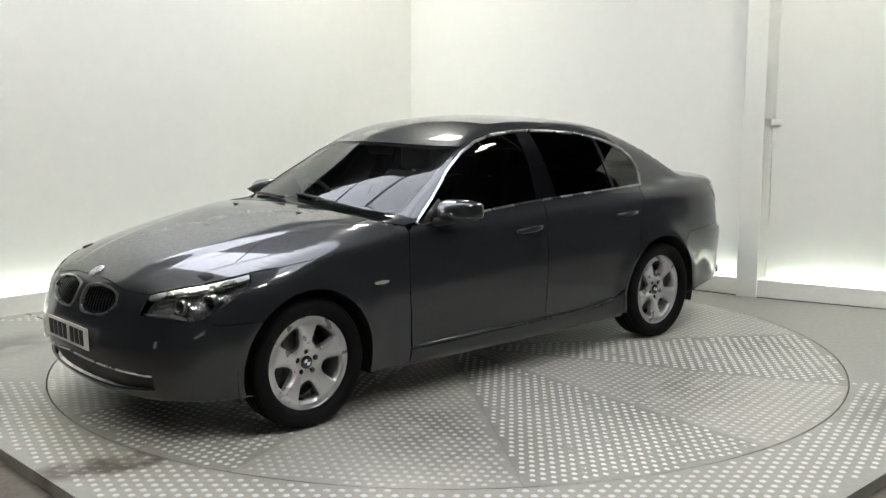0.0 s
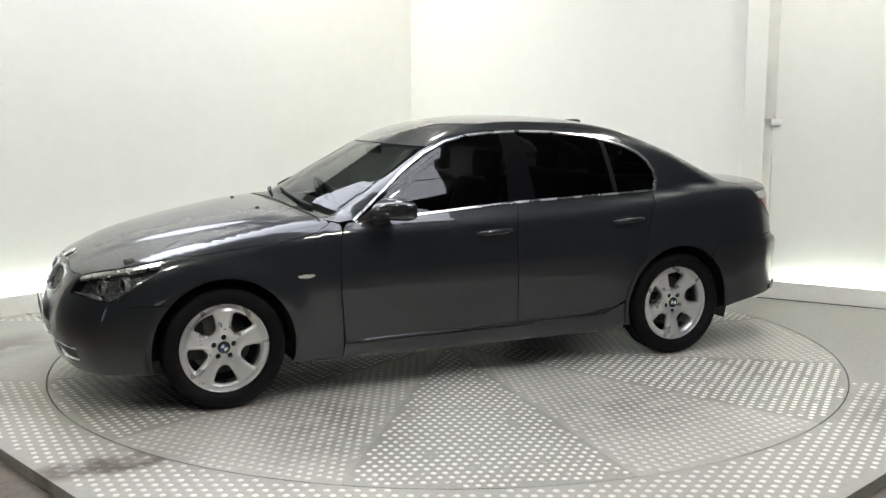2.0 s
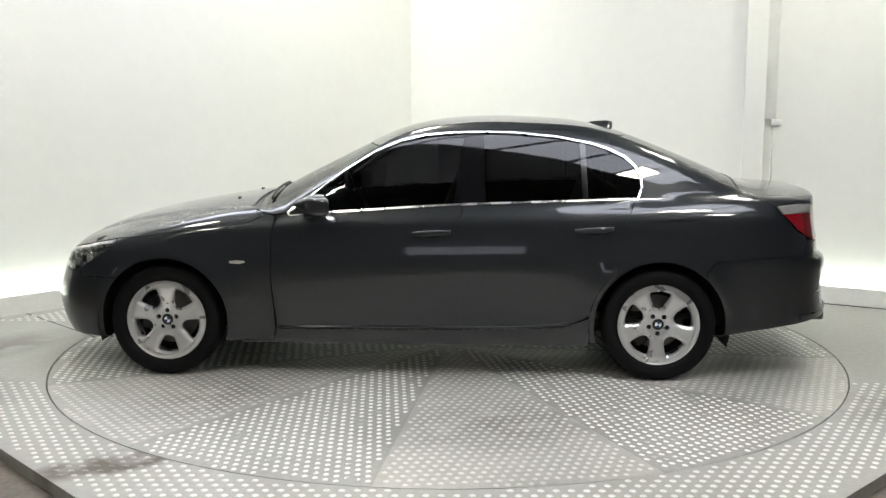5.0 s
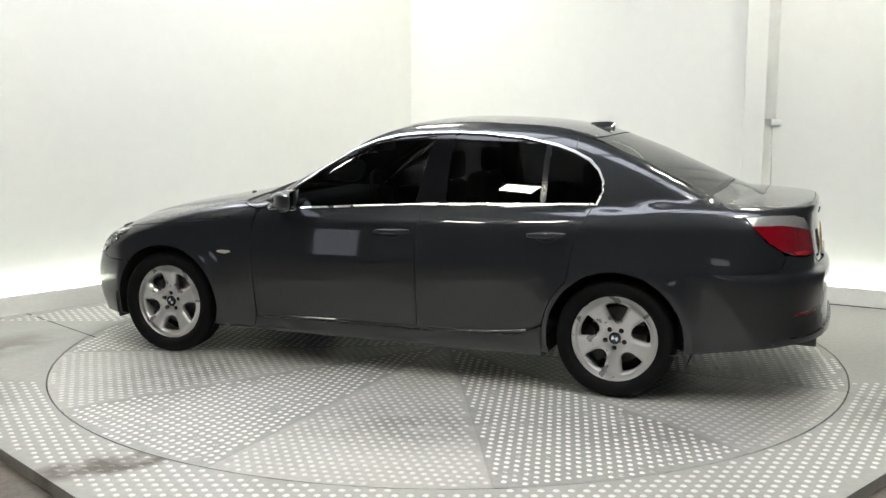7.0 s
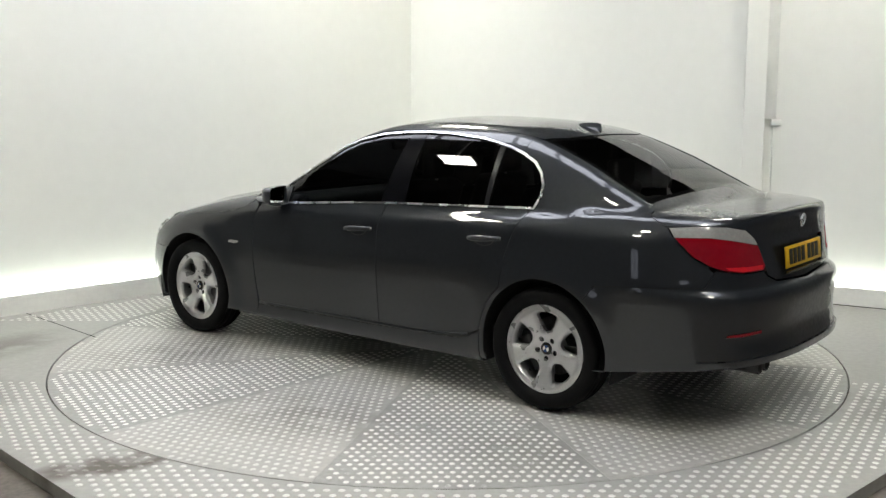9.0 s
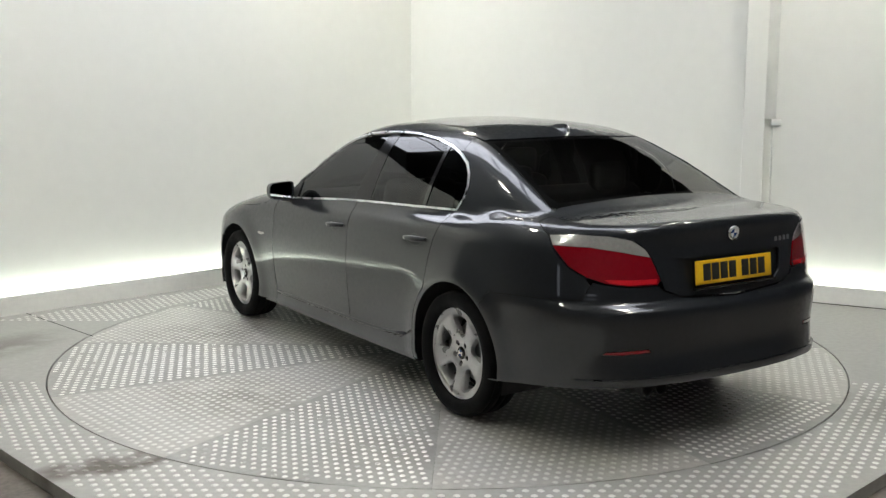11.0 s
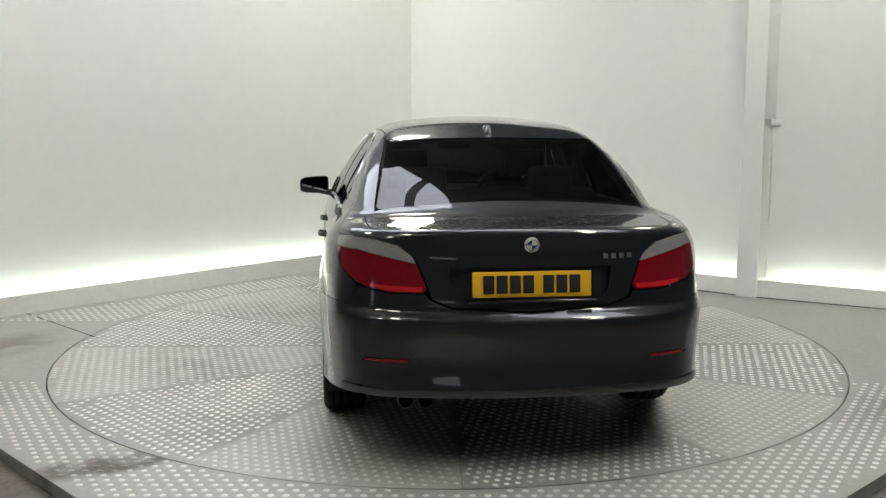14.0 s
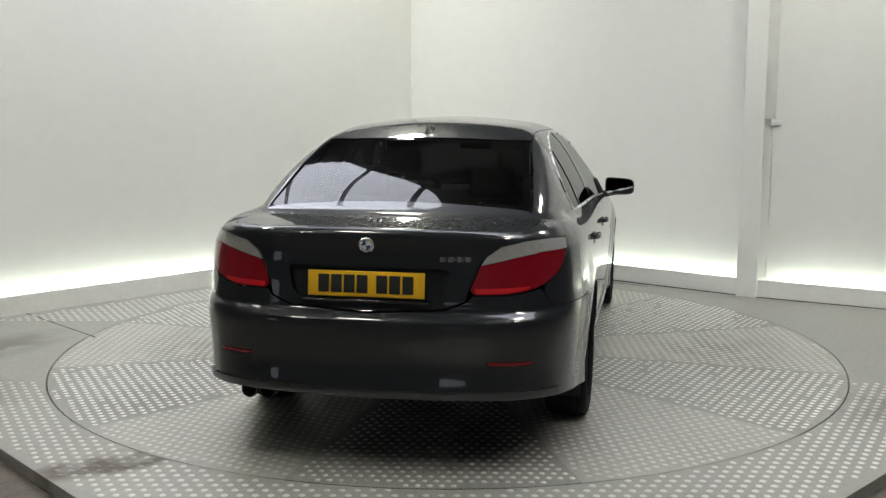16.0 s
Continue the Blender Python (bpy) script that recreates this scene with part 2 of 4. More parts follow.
# ground: concrete hall floor, then the plate deck, then the turntable
g = bmesh.new()
bmesh.ops.create_grid(g, x_segments=4, y_segments=4, size=14)
for v in g.verts:
    v.co.z = -0.06
tagged(part("ground", g, CONCRETE, smooth=False), "dark dirty concrete hall floor", "floor", kind="structure")


def ring_deck():
    """Plate deck with the round hole for the turntable."""
    bm = bmesh.new()
    n = 128
    edge = [(-6.2, 2.11), (-2.04, -2.05), (0.0, -4.13), (1.92, -2.29), (6.6, 2.35), (6.6, 6.5), (-6.2, 6.5)]

    def reach(t):
        c, s = math.cos(t), math.sin(t)
        best = 99.0
        for (x0, y0), (x1, y1) in zip(edge, edge[1:] + edge[:1]):
            ex, ey = x1 - x0, y1 - y0
            den = c * ey - s * ex
            if abs(den) > 1e-9:
                k = (x0 * ey - y0 * ex) / den
                w = (x0 * s - y0 * c) / den
                if k > 0 and -1e-6 <= w <= 1 + 1e-6:
                    best = min(best, k)
        return best
    angs = sorted([2 * math.pi * k / n for k in range(n)] + [math.atan2(y, x) % (2 * math.pi) for x, y in edge])
    r0 = TURN_R + 0.007
    rings = []
    for t in angs:
        k = reach(t)
        rings.append([bm.verts.new((r0 * math.cos(t), r0 * math.sin(t), z)) for z in (-0.06, 0.0)]
                     + [bm.verts.new((k * math.cos(t), k * math.sin(t), z)) for z in (0.0, -0.06)])
    for i in range(len(rings)):
        a, b = rings[i], rings[(i + 1) % len(rings)]
        for j in range(3):
            bm.faces.new((a[j], a[j + 1], b[j + 1], b[j]))
    bmesh.ops.recalc_face_normals(bm, faces=bm.faces)
    return bm


deck = tagged(part("floor", ring_deck(), DECKM, smooth=False), "worn aluminium tread plate deck round the turntable", "floor", kind="structure")

# hall roof with rooflights; unseen hall walls, also behind the camera, added to bounce light
HALL_H = 4.3
rb = bmesh.new()
box(rb, (0, 0, HALL_H + 0.1), (26, 26, 0.1))
tagged(part("ceiling", rb, ROOFM, smooth=False), "dark sheet roof of the hall", "ceiling", kind="structure")
for nm, c, s in (("wall_hall_south", (0, -12, 2.1), (26, 0.2, 4.4)), ("wall_hall_north", (0, 12, 2.1), (26, 0.2, 4.4)),
                 ("wall_hall_west", (-12, 0, 2.1), (0.2, 26, 4.4)), ("wall_hall_east", (12, 0, 2.1), (0.2, 26, 4.4))):
    tagged(part(nm, boxed(s, c), HALLWALL, smooth=False), "plain grey unseen hall wall, added to bounce light on the car", "wall", kind="structure")
# a band of rooflights that runs across the hall over the turntable
first = None
for k in range(9):
    c = Vector((-0.30, -0.30)) + Vector((1, -1)).normalized() * (k - 4.2) * 1.10
    m = pose(c.x, c.y, HALL_H - 0.06, 0, 0, -45)
    if first is None:
        first = tagged(part("rooflight", boxed((0.98, 1.28, 0.04)), SKYLIGHT, smooth=False), "bright translucent rooflight panel in the hall roof", "rooflight", "hall rooflights")
        first.matrix_basis = m
    else:
        copy_thing(first, m)
first = None
# (2.7, 0.6) is set by symmetry; the last two are added fill lamps
for x, y in ((-0.6, 2.45), (-2.9, -0.6), (-1.7, -3.4), (2.7, 0.6), (1.9, -3.0), (-3.4, -4.4), (2.6, -4.6)):
    m = pose(x, y, HALL_H - 0.25, 0, 0, 45)
    if first is None:
        first = new("ceiling_lamp")
        tagged(first, "square bright flood lamp hanging under the roof, some added as unseen fill", "lamp", "hall lamps")
        part("housing", boxed((0.50, 0.50, 0.08), (0, 0, 0.05), 0.02), STEEL, first)
        part("lens", boxed((0.44, 0.44, 0.02), (0, 0, 0.0), 0.005), LAMPM, first)
        part("cable", tube([(0, 0, 0.08), (0, 0, 0.3)], 0.008, 6), BLACK, first)
        first.matrix_basis = m
    else:
        copy_thing(first, m)
door = tagged(part("door_1", boxed((0.06, 1.2, 2.0), (-11.85, -10.9, 1.05), 0.01), DOORGLOW, smooth=False), "bright translucent hall door letting daylight in", "door", kind="structure")

tagged(part("window_1", boxed((2.0, 0.06, 0.40), (-0.7, -11.86, 0.84), 0.01), DOORGLOW, smooth=False), "low bright window strip in the hall wall", "window", kind="structure")


# ---- turntable ----
def tread(poly_test, angle, centre, x_range, y_range, pa=0.104, pb=0.0255, size=(0.034, 0.025), h=0.003, z=0.0):
    """Raised lozenges in staggered rows, as one mesh."""
    vs, fs = [], []
    c, s = math.cos(angle), math.sin(angle)
    nx, ny = int((x_range[1] - x_range[0]) / pa), int((y_range[1] - y_range[0]) / pb)
    for j in range(ny):
        for i in range(nx):
            u = x_range[0] + (i + 0.5 * (j % 2)) * pa
            v = y_range[0] + j * pb
            x, y = centre[0] + u * c - v * s, centre[1] + u * s + v * c
            if not poly_test(x, y):
                continue
            k = len(vs)
            for (a, b, hh) in ((-.5, 0, 0), (-.2, -.5, 0), (.2, -.5, 0), (.5, 0, 0), (.2, .5, 0), (-.2, .5, 0), (-.26, -.2, 1), (.26, -.2, 1), (.26, .2, 1), (-.26, .2, 1)):
                uu, vv = u + a * size[0], v + b * size[1]
                vs.append((centre[0] + uu * c - vv * s, centre[1] + uu * s + vv * c, z + hh * h))
            fs += [(k + 6, k + 7, k + 8, k + 9), (k + 1, k + 2, k + 7, k + 6), (k + 4, k + 5, k + 9, k + 8), (k + 2, k + 3, k + 7), (k + 3, k + 8, k + 7),
                   (k + 3, k + 4, k + 8), (k + 5, k, k + 9), (k, k + 6, k + 9), (k, k + 1, k + 6)]
    me = bpy.data.meshes.new("tread")
    me.from_pydata(vs, [], fs)
    return me


def turntable():
    tt = new("turntable")
    tagged(tt, "round turntable of aluminium tread plate sectors", "turntable")
    part("base", lathe([(0.0, -0.055), (TURN_R - 0.03, -0.055), (TURN_R - 0.03, -0.012), (0.0, -0.012)], 96, "z"), UNDER, tt)
    for k in range(12):
        a0, a1 = radians(25 + 30 * k), radians(55 + 30 * k)
        smooth = k % 2 == 0
        n, gap = 14, 0.0008
        mid = (a0 + a1) / 2
        off = Vector((math.cos(mid), math.sin(mid))) * (gap / math.sin(radians(15)))
        out = [(off.x, off.y)] + [((TURN_R - 0.002) * math.cos(a0 + 0.0004 + (a1 - a0 - 0.0008) * i / n), (TURN_R - 0.002) * math.sin(a0 + 0.0004 + (a1 - a0 - 0.0008) * i / n)) for i in range(n + 1)]
        plate = part("plate", prism(out, -0.01, 0.0), PLATE2 if smooth else PLATE, tt, "worn smooth plate sector" if smooth else "dotted tread plate sector", smooth=False)
        def inside(x, y):
            r, t = math.hypot(x, y), math.atan2(y, x) - a0
            t = t % (2 * math.pi)
            return r < TURN_R - 0.03 and t < a1 - a0 and r * math.sin(min(t, math.pi / 2)) > 0.022 and r * math.sin(a1 - a0 - t) > 0.022
        me = tread(inside, mid, (0, 0), (0.0, 2.6), (-0.8, 0.8), h=0.0020 if smooth else 0.003)
        me.materials.append(PLATE2B if smooth else BUMPM)
        t = new("tread", me)
        t.parent = plate
        t["kind"] = "stuff"
    return tt


table = turntable()


def deck_ok(x, y):
    return math.hypot(x, y) > TURN_R + 0.03 and x + y > -4.02 and x - y < 4.12 and y - x < 4.05 and (y < -0.85 or (x < -0.6 and 0.75 < y < 2.6))


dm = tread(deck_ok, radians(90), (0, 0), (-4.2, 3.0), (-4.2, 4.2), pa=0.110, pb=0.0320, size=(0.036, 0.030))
# lighter bump colour carries their glint against the plate
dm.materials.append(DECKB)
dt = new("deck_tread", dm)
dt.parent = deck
dt["kind"] = "stuff"
for (x0, y0), (x1, y1) in (((-3.35, 1.12), (-2.42, 0.22)), ((1.10, 2.62), (1.75, 2.10))):
    v = Vector((x1 - x0, y1 - y0))
    w = Vector((-v.y, v.x)).normalized() * 0.004
    j = part("joint", prism([(x0 + w.x, y0 + w.y), (x1 + w.x, y1 + w.y), (x1 - w.x, y1 - w.y), (x0 - w.x, y0 - w.y)], -0.01, 0.0012), UNDER, deck, "dark joint between deck plates", smooth=False)


# ---- the car: one smooth body form, cut into panels ----
def spline(*knots):
    """A natural cubic curve through (x, value) knots, straight beyond them."""
    xs, ys = np.array([k[0] for k in knots], float), np.array([k[1] for k in knots], float)
    o = np.argsort(xs)
    xs, ys = xs[o], ys[o]
    n, h = len(xs), np.diff(xs)
    a, b = np.eye(n), np.zeros(n)
    for i in range(1, n - 1):
        a[i, i - 1:i + 2] = h[i - 1], 2 * (h[i - 1] + h[i]), h[i]
        b[i] = 6 * ((ys[i + 1] - ys[i]) / h[i] - (ys[i] - ys[i - 1]) / h[i - 1])
    m = np.linalg.solve(a, b)

    def f(x):
        x = np.clip(np.asarray(x, float), xs[0], xs[-1])
        i = np.clip(np.searchsorted(xs, x) - 1, 0, n - 2)
        d0, d1 = x - xs[i], xs[i + 1] - x
        return (m[i] * d1 ** 3 + m[i + 1] * d0 ** 3) / (6 * h[i]) + (ys[i] / h[i] - m[i] * h[i] / 6) * d1 + (ys[i + 1] / h[i] - m[i + 1] * h[i] / 6) * d0
    return f


def smax(a, b, r):
    h = np.clip(0.5 + 0.5 * (a - b) / r, 0, 1)
    return b + (a - b) * h + r * h * (1 - h)


AXLE, WHEEL_Z = 1.444, 0.325
front_end = spline((0.15, 2.17), (0.25, 2.245), (0.35, 2.283), (0.45, 2.287), (0.52, 2.272), (0.60, 2.240), (0.68, 2.212), (0.75, 2.185), (0.9, 2.09), (1.1, 1.98))
rear_end = spline((0.2, 2.42), (0.30, 2.50), (0.36, 2.531), (0.42, 2.528), (0.50, 2.518), (0.58, 2.523), (0.64, 2.528), (0.675, 2.526), (0.697, 2.512), (0.715, 2.484), (0.74, 2.474), (0.78, 2.470), (0.86, 2.458), (0.98, 2.446), (1.04, 2.454), (1.12, 2.456))
half_width = spline((0.14, 0.855), (0.22, 0.895), (0.30, 0.897), (0.42, 0.905), (0.55, 0.914), (0.66, 0.917), (0.75, 0.912), (0.82, 0.906), (0.87, 0.901), (0.91, 0.893), (0.935, 0.883), (0.965, 0.866), (1.0, 0.845), (1.1, 0.79))
deck_top = spline((2.4, 0.60), (2.30, 0.655), (2.20, 0.718), (2.10, 0.767), (1.95, 0.831), (1.72, 0.897), (1.4, 0.958), (1.05, 1.012), (0.8, 1.030), (0.0, 1.03), (-1.4, 1.06), (-1.8, 1.095), (-2.05, 1.092), (-2.3, 1.078), (-2.5, 1.068), (-2.6, 1.065))
deck_fall = spline((2.3, 0.13), (1.9, 0.097), (1.3, 0.060), (0.8, 0.05), (-1.4, 0.03), (-2.0, 0.035), (-2.5, 0.04))
glass_width = spline((0.90, 0.87), (0.98, 0.845), (1.06, 0.812), (1.15, 0.772), (1.25, 0.718), (1.34, 0.66), (1.42, 0.592), (1.5, 0.51))
glass_plan = spline((1.1, 0.97), (0.7, 0.995), (0.2, 1.0), (-0.6, 1.0), (-1.2, 0.982), (-1.6, 0.945), (-1.9, 0.89), (-2.2, 0.82))
roof_line = spline((1.25, 0.865), (0.95, 1.022), (0.65, 1.178), (0.40, 1.302), (0.20, 1.400), (0.0, 1.467), (-0.2, 1.501), (-0.45, 1.515), (-0.75, 1.508), (-1.0, 1.487), (-1.25, 1.432), (-1.5, 1.340), (-1.75, 1.238), (-2.0, 1.128), (-2.3, 1.0))
screen_bow = spline((1.2, 0.20), (0.5, 0.18), (0.0, 0.05), (-0.6, 0.0), (-1.1, -0.05), (-1.6, -0.14), (-2.2, -0.18))


def form(p):
    """Below zero inside the body, above zero outside."""
    x, y, z = p[..., 0], np.abs(p[..., 1]), p[..., 2]
    fwd = x > -0.05
    a = np.where(fwd, front_end(z) - 1.2, rear_end(z) - 1.3)
    dx = np.maximum(np.where(fwd, x - 1.2, -x - 1.3), 0) / a
    n, m = np.where(fwd, 5.5, 6.0), np.where(fwd, 2.25, 2.8)
    b = half_width(z + 0.025 * (np.clip(x, -1.9, 1.2) + 0.13)) - 0.011
    for ax in (AXLE, -AXLE):
        r = np.hypot(x - ax, z - WHEEL_Z)
        b = b + 0.017 * np.exp(-(np.maximum(r - 0.385, 0) / 0.085) ** 2) * (r < 0.7)
    u, v = dx, y / b
    g = u ** n + v ** m
    grad = np.sqrt((n / a * u ** (n - 1)) ** 2 + (m / b * v ** (m - 1)) ** 2) + 0.15
    side = (g - 1) / grad
    ridge = np.clip((0.66 - 0.30 * np.clip(x - 1.0, 0, 1.2) - y) / 0.05, -1, 1)
    bulge = 0.005 * (ridge * (1.5 - 0.5 * ridge ** 2)) * np.clip((x - 1.0) / 0.2, 0, 1) * np.clip((2.15 - x) / 0.2, 0, 1)
    top = (z - (deck_top(x) + bulge - deck_fall(x) * (y / 0.82) ** 2.4)) * 0.95
    low = smax(side, top, np.where(x > 0.9, 0.075, 0.045))
    low = smax(low, 0.19 - z, 0.03)
    house_side = (y - glass_width(z) * glass_plan(x)) * 0.88
    bow = screen_bow(x) * (y / 0.75) ** 2
    house_top = (z - (roof_line(x + bow) - 0.056 * (y / 0.6) ** 2 * np.clip(1.2 - np.abs(x + 0.5), 0.15, 1))) * 0.88
    house = np.maximum(smax(house_side, house_top, 0.06), np.maximum(x - 1.2, -2.25 - x))
    return -smax(-low, -house, 0.02)


def shoot(origin, way, far=2.2):
    """The outermost place where rays from inside leave the body."""
    steps = np.linspace(far, 0.0, 111)
    prev = np.full(len(origin), far)
    open_ = np.ones(len(origin), bool)
    lo, hi = np.zeros(len(origin)), np.full(len(origin), far)
    for s in steps[1:]:
        f = form(origin + way * s)
        hit = open_ & (f < 0)
        lo[hit], hi[hit] = s, prev[hit]
        open_ &= ~hit
        prev[:] = s
    for _ in range(26):
        m = (lo + hi) / 2
        ins = form(origin + way * m[:, None]) < 0
        lo, hi = np.where(ins, m, lo), np.where(ins, hi, m)
    return origin + way * ((lo + hi) / 2)[:, None]


def normals_at(p):
    e = 1.5e-3
    g = np.stack([form(p + np.eye(3)[i] * e) - form(p - np.eye(3)[i] * e) for i in range(3)], -1)
    return g / (np.linalg.norm(g, axis=1, keepdims=True) + 1e-12)


def project(kind, uv):
    """From a panel's own plan to the body: side (x, z), top (x, y), front and rear (degrees, z)."""
    u, v = uv[:, 0], uv[:, 1]
    o, w = np.zeros((len(uv), 3)), np.zeros((len(uv), 3))
    if kind == "side":
        o[:, 0], o[:, 2], w[:, 1] = u, v, 1
        return shoot(o, w, 1.2)
    if kind == "top":
        o[:, 0], o[:, 1], o[:, 2], w[:, 2] = u, v, 0.6, 1
        return shoot(o, w, 1.1)
    s = 1.0 if kind == "front" else -1.0
    o[:, 0], o[:, 2] = s * 1.3, v
    w[:, 0], w[:, 1] = s * np.cos(np.radians(u)), np.sin(np.radians(u))
    return shoot(o, w, 1.7)


def in_poly(pts, poly):
    x, y = pts[:, 0], pts[:, 1]
    ins = np.zeros(len(pts), bool)
    for (x0, y0), (x1, y1) in zip(poly, poly[1:] + poly[:1]):
        c = (y0 > y) != (y1 > y)
        ins ^= c & (x < (x1 - x0) * (y - y0) / (y1 - y0 + 1e-15) + x0)
    return ins


def densify(poly, d, k=1.0):
    out = []
    for (x0, y0), (x1, y1) in zip(poly, poly[1:] + poly[:1]):
        n = max(1, int(math.hypot((x1 - x0) * k, y1 - y0) / d))
        out += [(x0 + (x1 - x0) * i / n, y0 + (y1 - y0) * i / n) for i in range(n)]
    return out


def round_poly(poly, r, k=1.0, n=4):
    """Round the corners of an outline; k scales the first axis to metres."""
    out = []
    m = len(poly)
    for i in range(m):
        p, a, b = (Vector((q[0] * k, q[1])) for q in (poly[i], poly[i - 1], poly[(i + 1) % m]))
        da, db = (a - p), (b - p)
        ra = min(r, da.length * 0.45, db.length * 0.45)
        s, e = p + da.normalized() * ra, p + db.normalized() * ra
        for j in range(n + 1):
            t = j / n
            q = s * (1 - t) ** 2 + p * 2 * t * (1 - t) + e * t ** 2
            out.append((q.x / k, q.y))
    return out


def inset(poly, g, k=1.0):
    area = sum(x0 * y1 - x1 * y0 for (x0, y0), (x1, y1) in zip(poly, poly[1:] + poly[:1]))
    s = 1 if area > 0 else -1
    out, m = [], len(poly)
    for i in range(m):
        p, a, b = (Vector((q[0] * k, q[1])) for q in (poly[i], poly[i - 1], poly[(i + 1) % m]))
        d0, d1 = (p - a), (b - p)
        d0 = d0.normalized() if d0.length > 1e-7 else d1.normalized()
        d1 = d1.normalized() if d1.length > 1e-7 else d0
        n = Vector((-d0.y - d1.y, d0.x + d1.x)) * s
        if n.length < 1e-6:
            out.append((p.x / k, p.y))
            continue
        n.normalize()
        c = max(0.4, n.dot(Vector((-d0.y, d0.x)) * s))
        q = p + n * (g / c)
        out.append((q.x / k, q.y))
    return out


def panel(name, kind, outline, material, parent, label="", holes=(), mirror=False, gap=0.0022, lift=0.0, grid=0.035, lip=0.012, rnd=0.0, shape=None):
    """A thin shell cut from the body form along an outline, its edges turned inwards."""
    k = math.pi / 180 if kind in ("front", "rear") else 1.0
    if rnd:
        outline = round_poly(list(outline), rnd, k)
    outer = densify(inset(list(outline), gap, k), grid * 0.7, k)
    inner = [densify(inset(list(h), -gap, k), grid * 0.5, k) for h in holes]
    loops, verts, edges = [outer] + inner, [], []
    for lp in loops:
        b = len(verts)
        verts += lp
        edges += [(b + i, b + (i + 1) % len(lp)) for i in range(len(lp))]
    xs, ys = [p[0] for p in outer], [p[1] for p in outer]
    gx, gy = np.meshgrid(np.arange(min(xs), max(xs), grid / k), np.arange(min(ys), max(ys), grid))
    gx = gx + (np.arange(gx.shape[0]) % 2)[:, None] * grid / k / 2
    gp = np.stack([gx.ravel(), gy.ravel()], -1)
    ok = in_poly(gp, inset(outer, grid * 0.3, k))
    for h in inner:
        ok &= ~in_poly(gp, inset(h, -grid * 0.3, k))
    verts = [Vector((p[0] * k, p[1])) for p in verts] + [Vector((p[0] * k, p[1])) for p in gp[ok]]
    res = mathutils.geometry.delaunay_2d_cdt(verts, edges, [], 0, 1e-6)
    V, F = res[0], res[2]
    uv = np.array([(v.x / k, v.y) for v in V])
    tri = np.array([f for f in F])
    cen = uv[tri].mean(1)
    keep = in_poly(cen, outer)
    for h in inner:
        keep &= ~in_poly(cen, h)
    tri = tri[keep]
    P = project(kind, uv) if shape is None else shape(uv)
    N = normals_at(P)
    P = P + N * lift
    # turn the faces outwards
    fn = np.cross(P[tri[:, 1]] - P[tri[:, 0]], P[tri[:, 2]] - P[tri[:, 0]])
    flip = (fn * N[tri].mean(1)).sum(1) < 0
    tri[flip] = tri[flip][:, ::-1]
    count = {}
    for f in tri:
        for a, b in ((f[0], f[1]), (f[1], f[2]), (f[2], f[0])):
            count[(a, b)] = 1
    rim = [(a, b) for (a, b) in count if (b, a) not in count]
    nv = len(P)
    top_id, low_id, extra, faces = {}, {}, [], [tuple(f) for f in tri]
    norms = [tuple(n) for n in N]
    for a in {i for e in rim for i in e}:
        top_id[a] = nv + len(extra)
        extra.append(P[a])
        low_id[a] = nv + len(extra)
        extra.append(P[a] - N[a] * lip)
        norms += [(0, 0, 0), (0, 0, 0)]
    for a, b in rim:
        faces.append((top_id[b], top_id[a], low_id[a], low_id[b]))
    allp = np.vstack([P, np.array(extra)]) if extra else P
    if mirror:
        allp = allp * np.array([1, -1, 1])
        norms = [(n[0], -n[1], n[2]) for n in norms]
        faces = [tuple(f[::-1]) for f in faces]
    me = bpy.data.meshes.new(name)
    me.from_pydata([tuple(map(float, p)) for p in allp], [], [tuple(int(i) for i in f) for f in faces])
    for p in me.polygons:
        p.use_smooth = True
    me.normals_split_custom_set_from_vertices([tuple(map(float, n)) for n in norms])
    me.materials.append(material)
    ob = new(name, me)
    ob.parent = parent
    return tagged(ob, label)


def both(name, kind, outline, material, parent, label="", **kw):
    return [panel(name, kind, outline, material, parent, label, mirror=m, **kw) for m in (False, True)]


def at_side(x, z):
    return project("side", np.array([(x, z)], float))[0]


def at_top(x, y):
    return project("top", np.array([(x, y)], float))[0]


def arc(cx, cz, r, a0, a1, n=18):
    return [(cx + r * math.cos(radians(a0 + (a1 - a0) * i / n)), cz + r * math.sin(radians(a0 + (a1 - a0) * i / n))) for i in range(n + 1)]


def seq(f, a, b, n):
    return [(a + (b - a) * i / n, float(f(a + (b - a) * i / n))) for i in range(n + 1)]


car = new("car")
tagged(car, "dark grey metallic saloon car parked on the turntable", "car")

belt = spline((0.80, 0.945), (0.70, 0.955), (0.353, 0.978), (-0.01, 1.003), (-0.336, 1.020), (-0.716, 1.033), (-1.31, 1.052))
hood_seam = spline((0.95, 0.985), (1.2, 0.957), (1.5, 0.908), (1.72, 0.840))
wing_seam = spline((0.84, 0.962), (0.90, 0.925), (0.98, 0.897), (1.127, 0.872), (1.35, 0.850), (1.533, 0.829), (1.74, 0.806))
cant = spline((0.99, 0.79), (0.7, 0.735), (0.4, 0.665), (0.2, 0.62), (0.0, 0.585), (-0.5, 0.565), (-1.0, 0.555), (-1.3, 0.565), (-1.6, 0.60), (-1.9, 0.645), (-2.04, 0.67))
boot_seam_y = spline((-1.96, 0.695), (-2.16, 0.69), (-2.268, 0.665), (-2.345, 0.60), (-2.391, 0.50), (-2.41, 0.40))
cant_xs = [0.96 - 2.92 * i / 40 for i in range(41)]
cant_pts = [at_top(x, float(cant(x))) for x in cant_xs]
cant_side = [(float(p[0]), float(p[2])) for p in cant_pts]
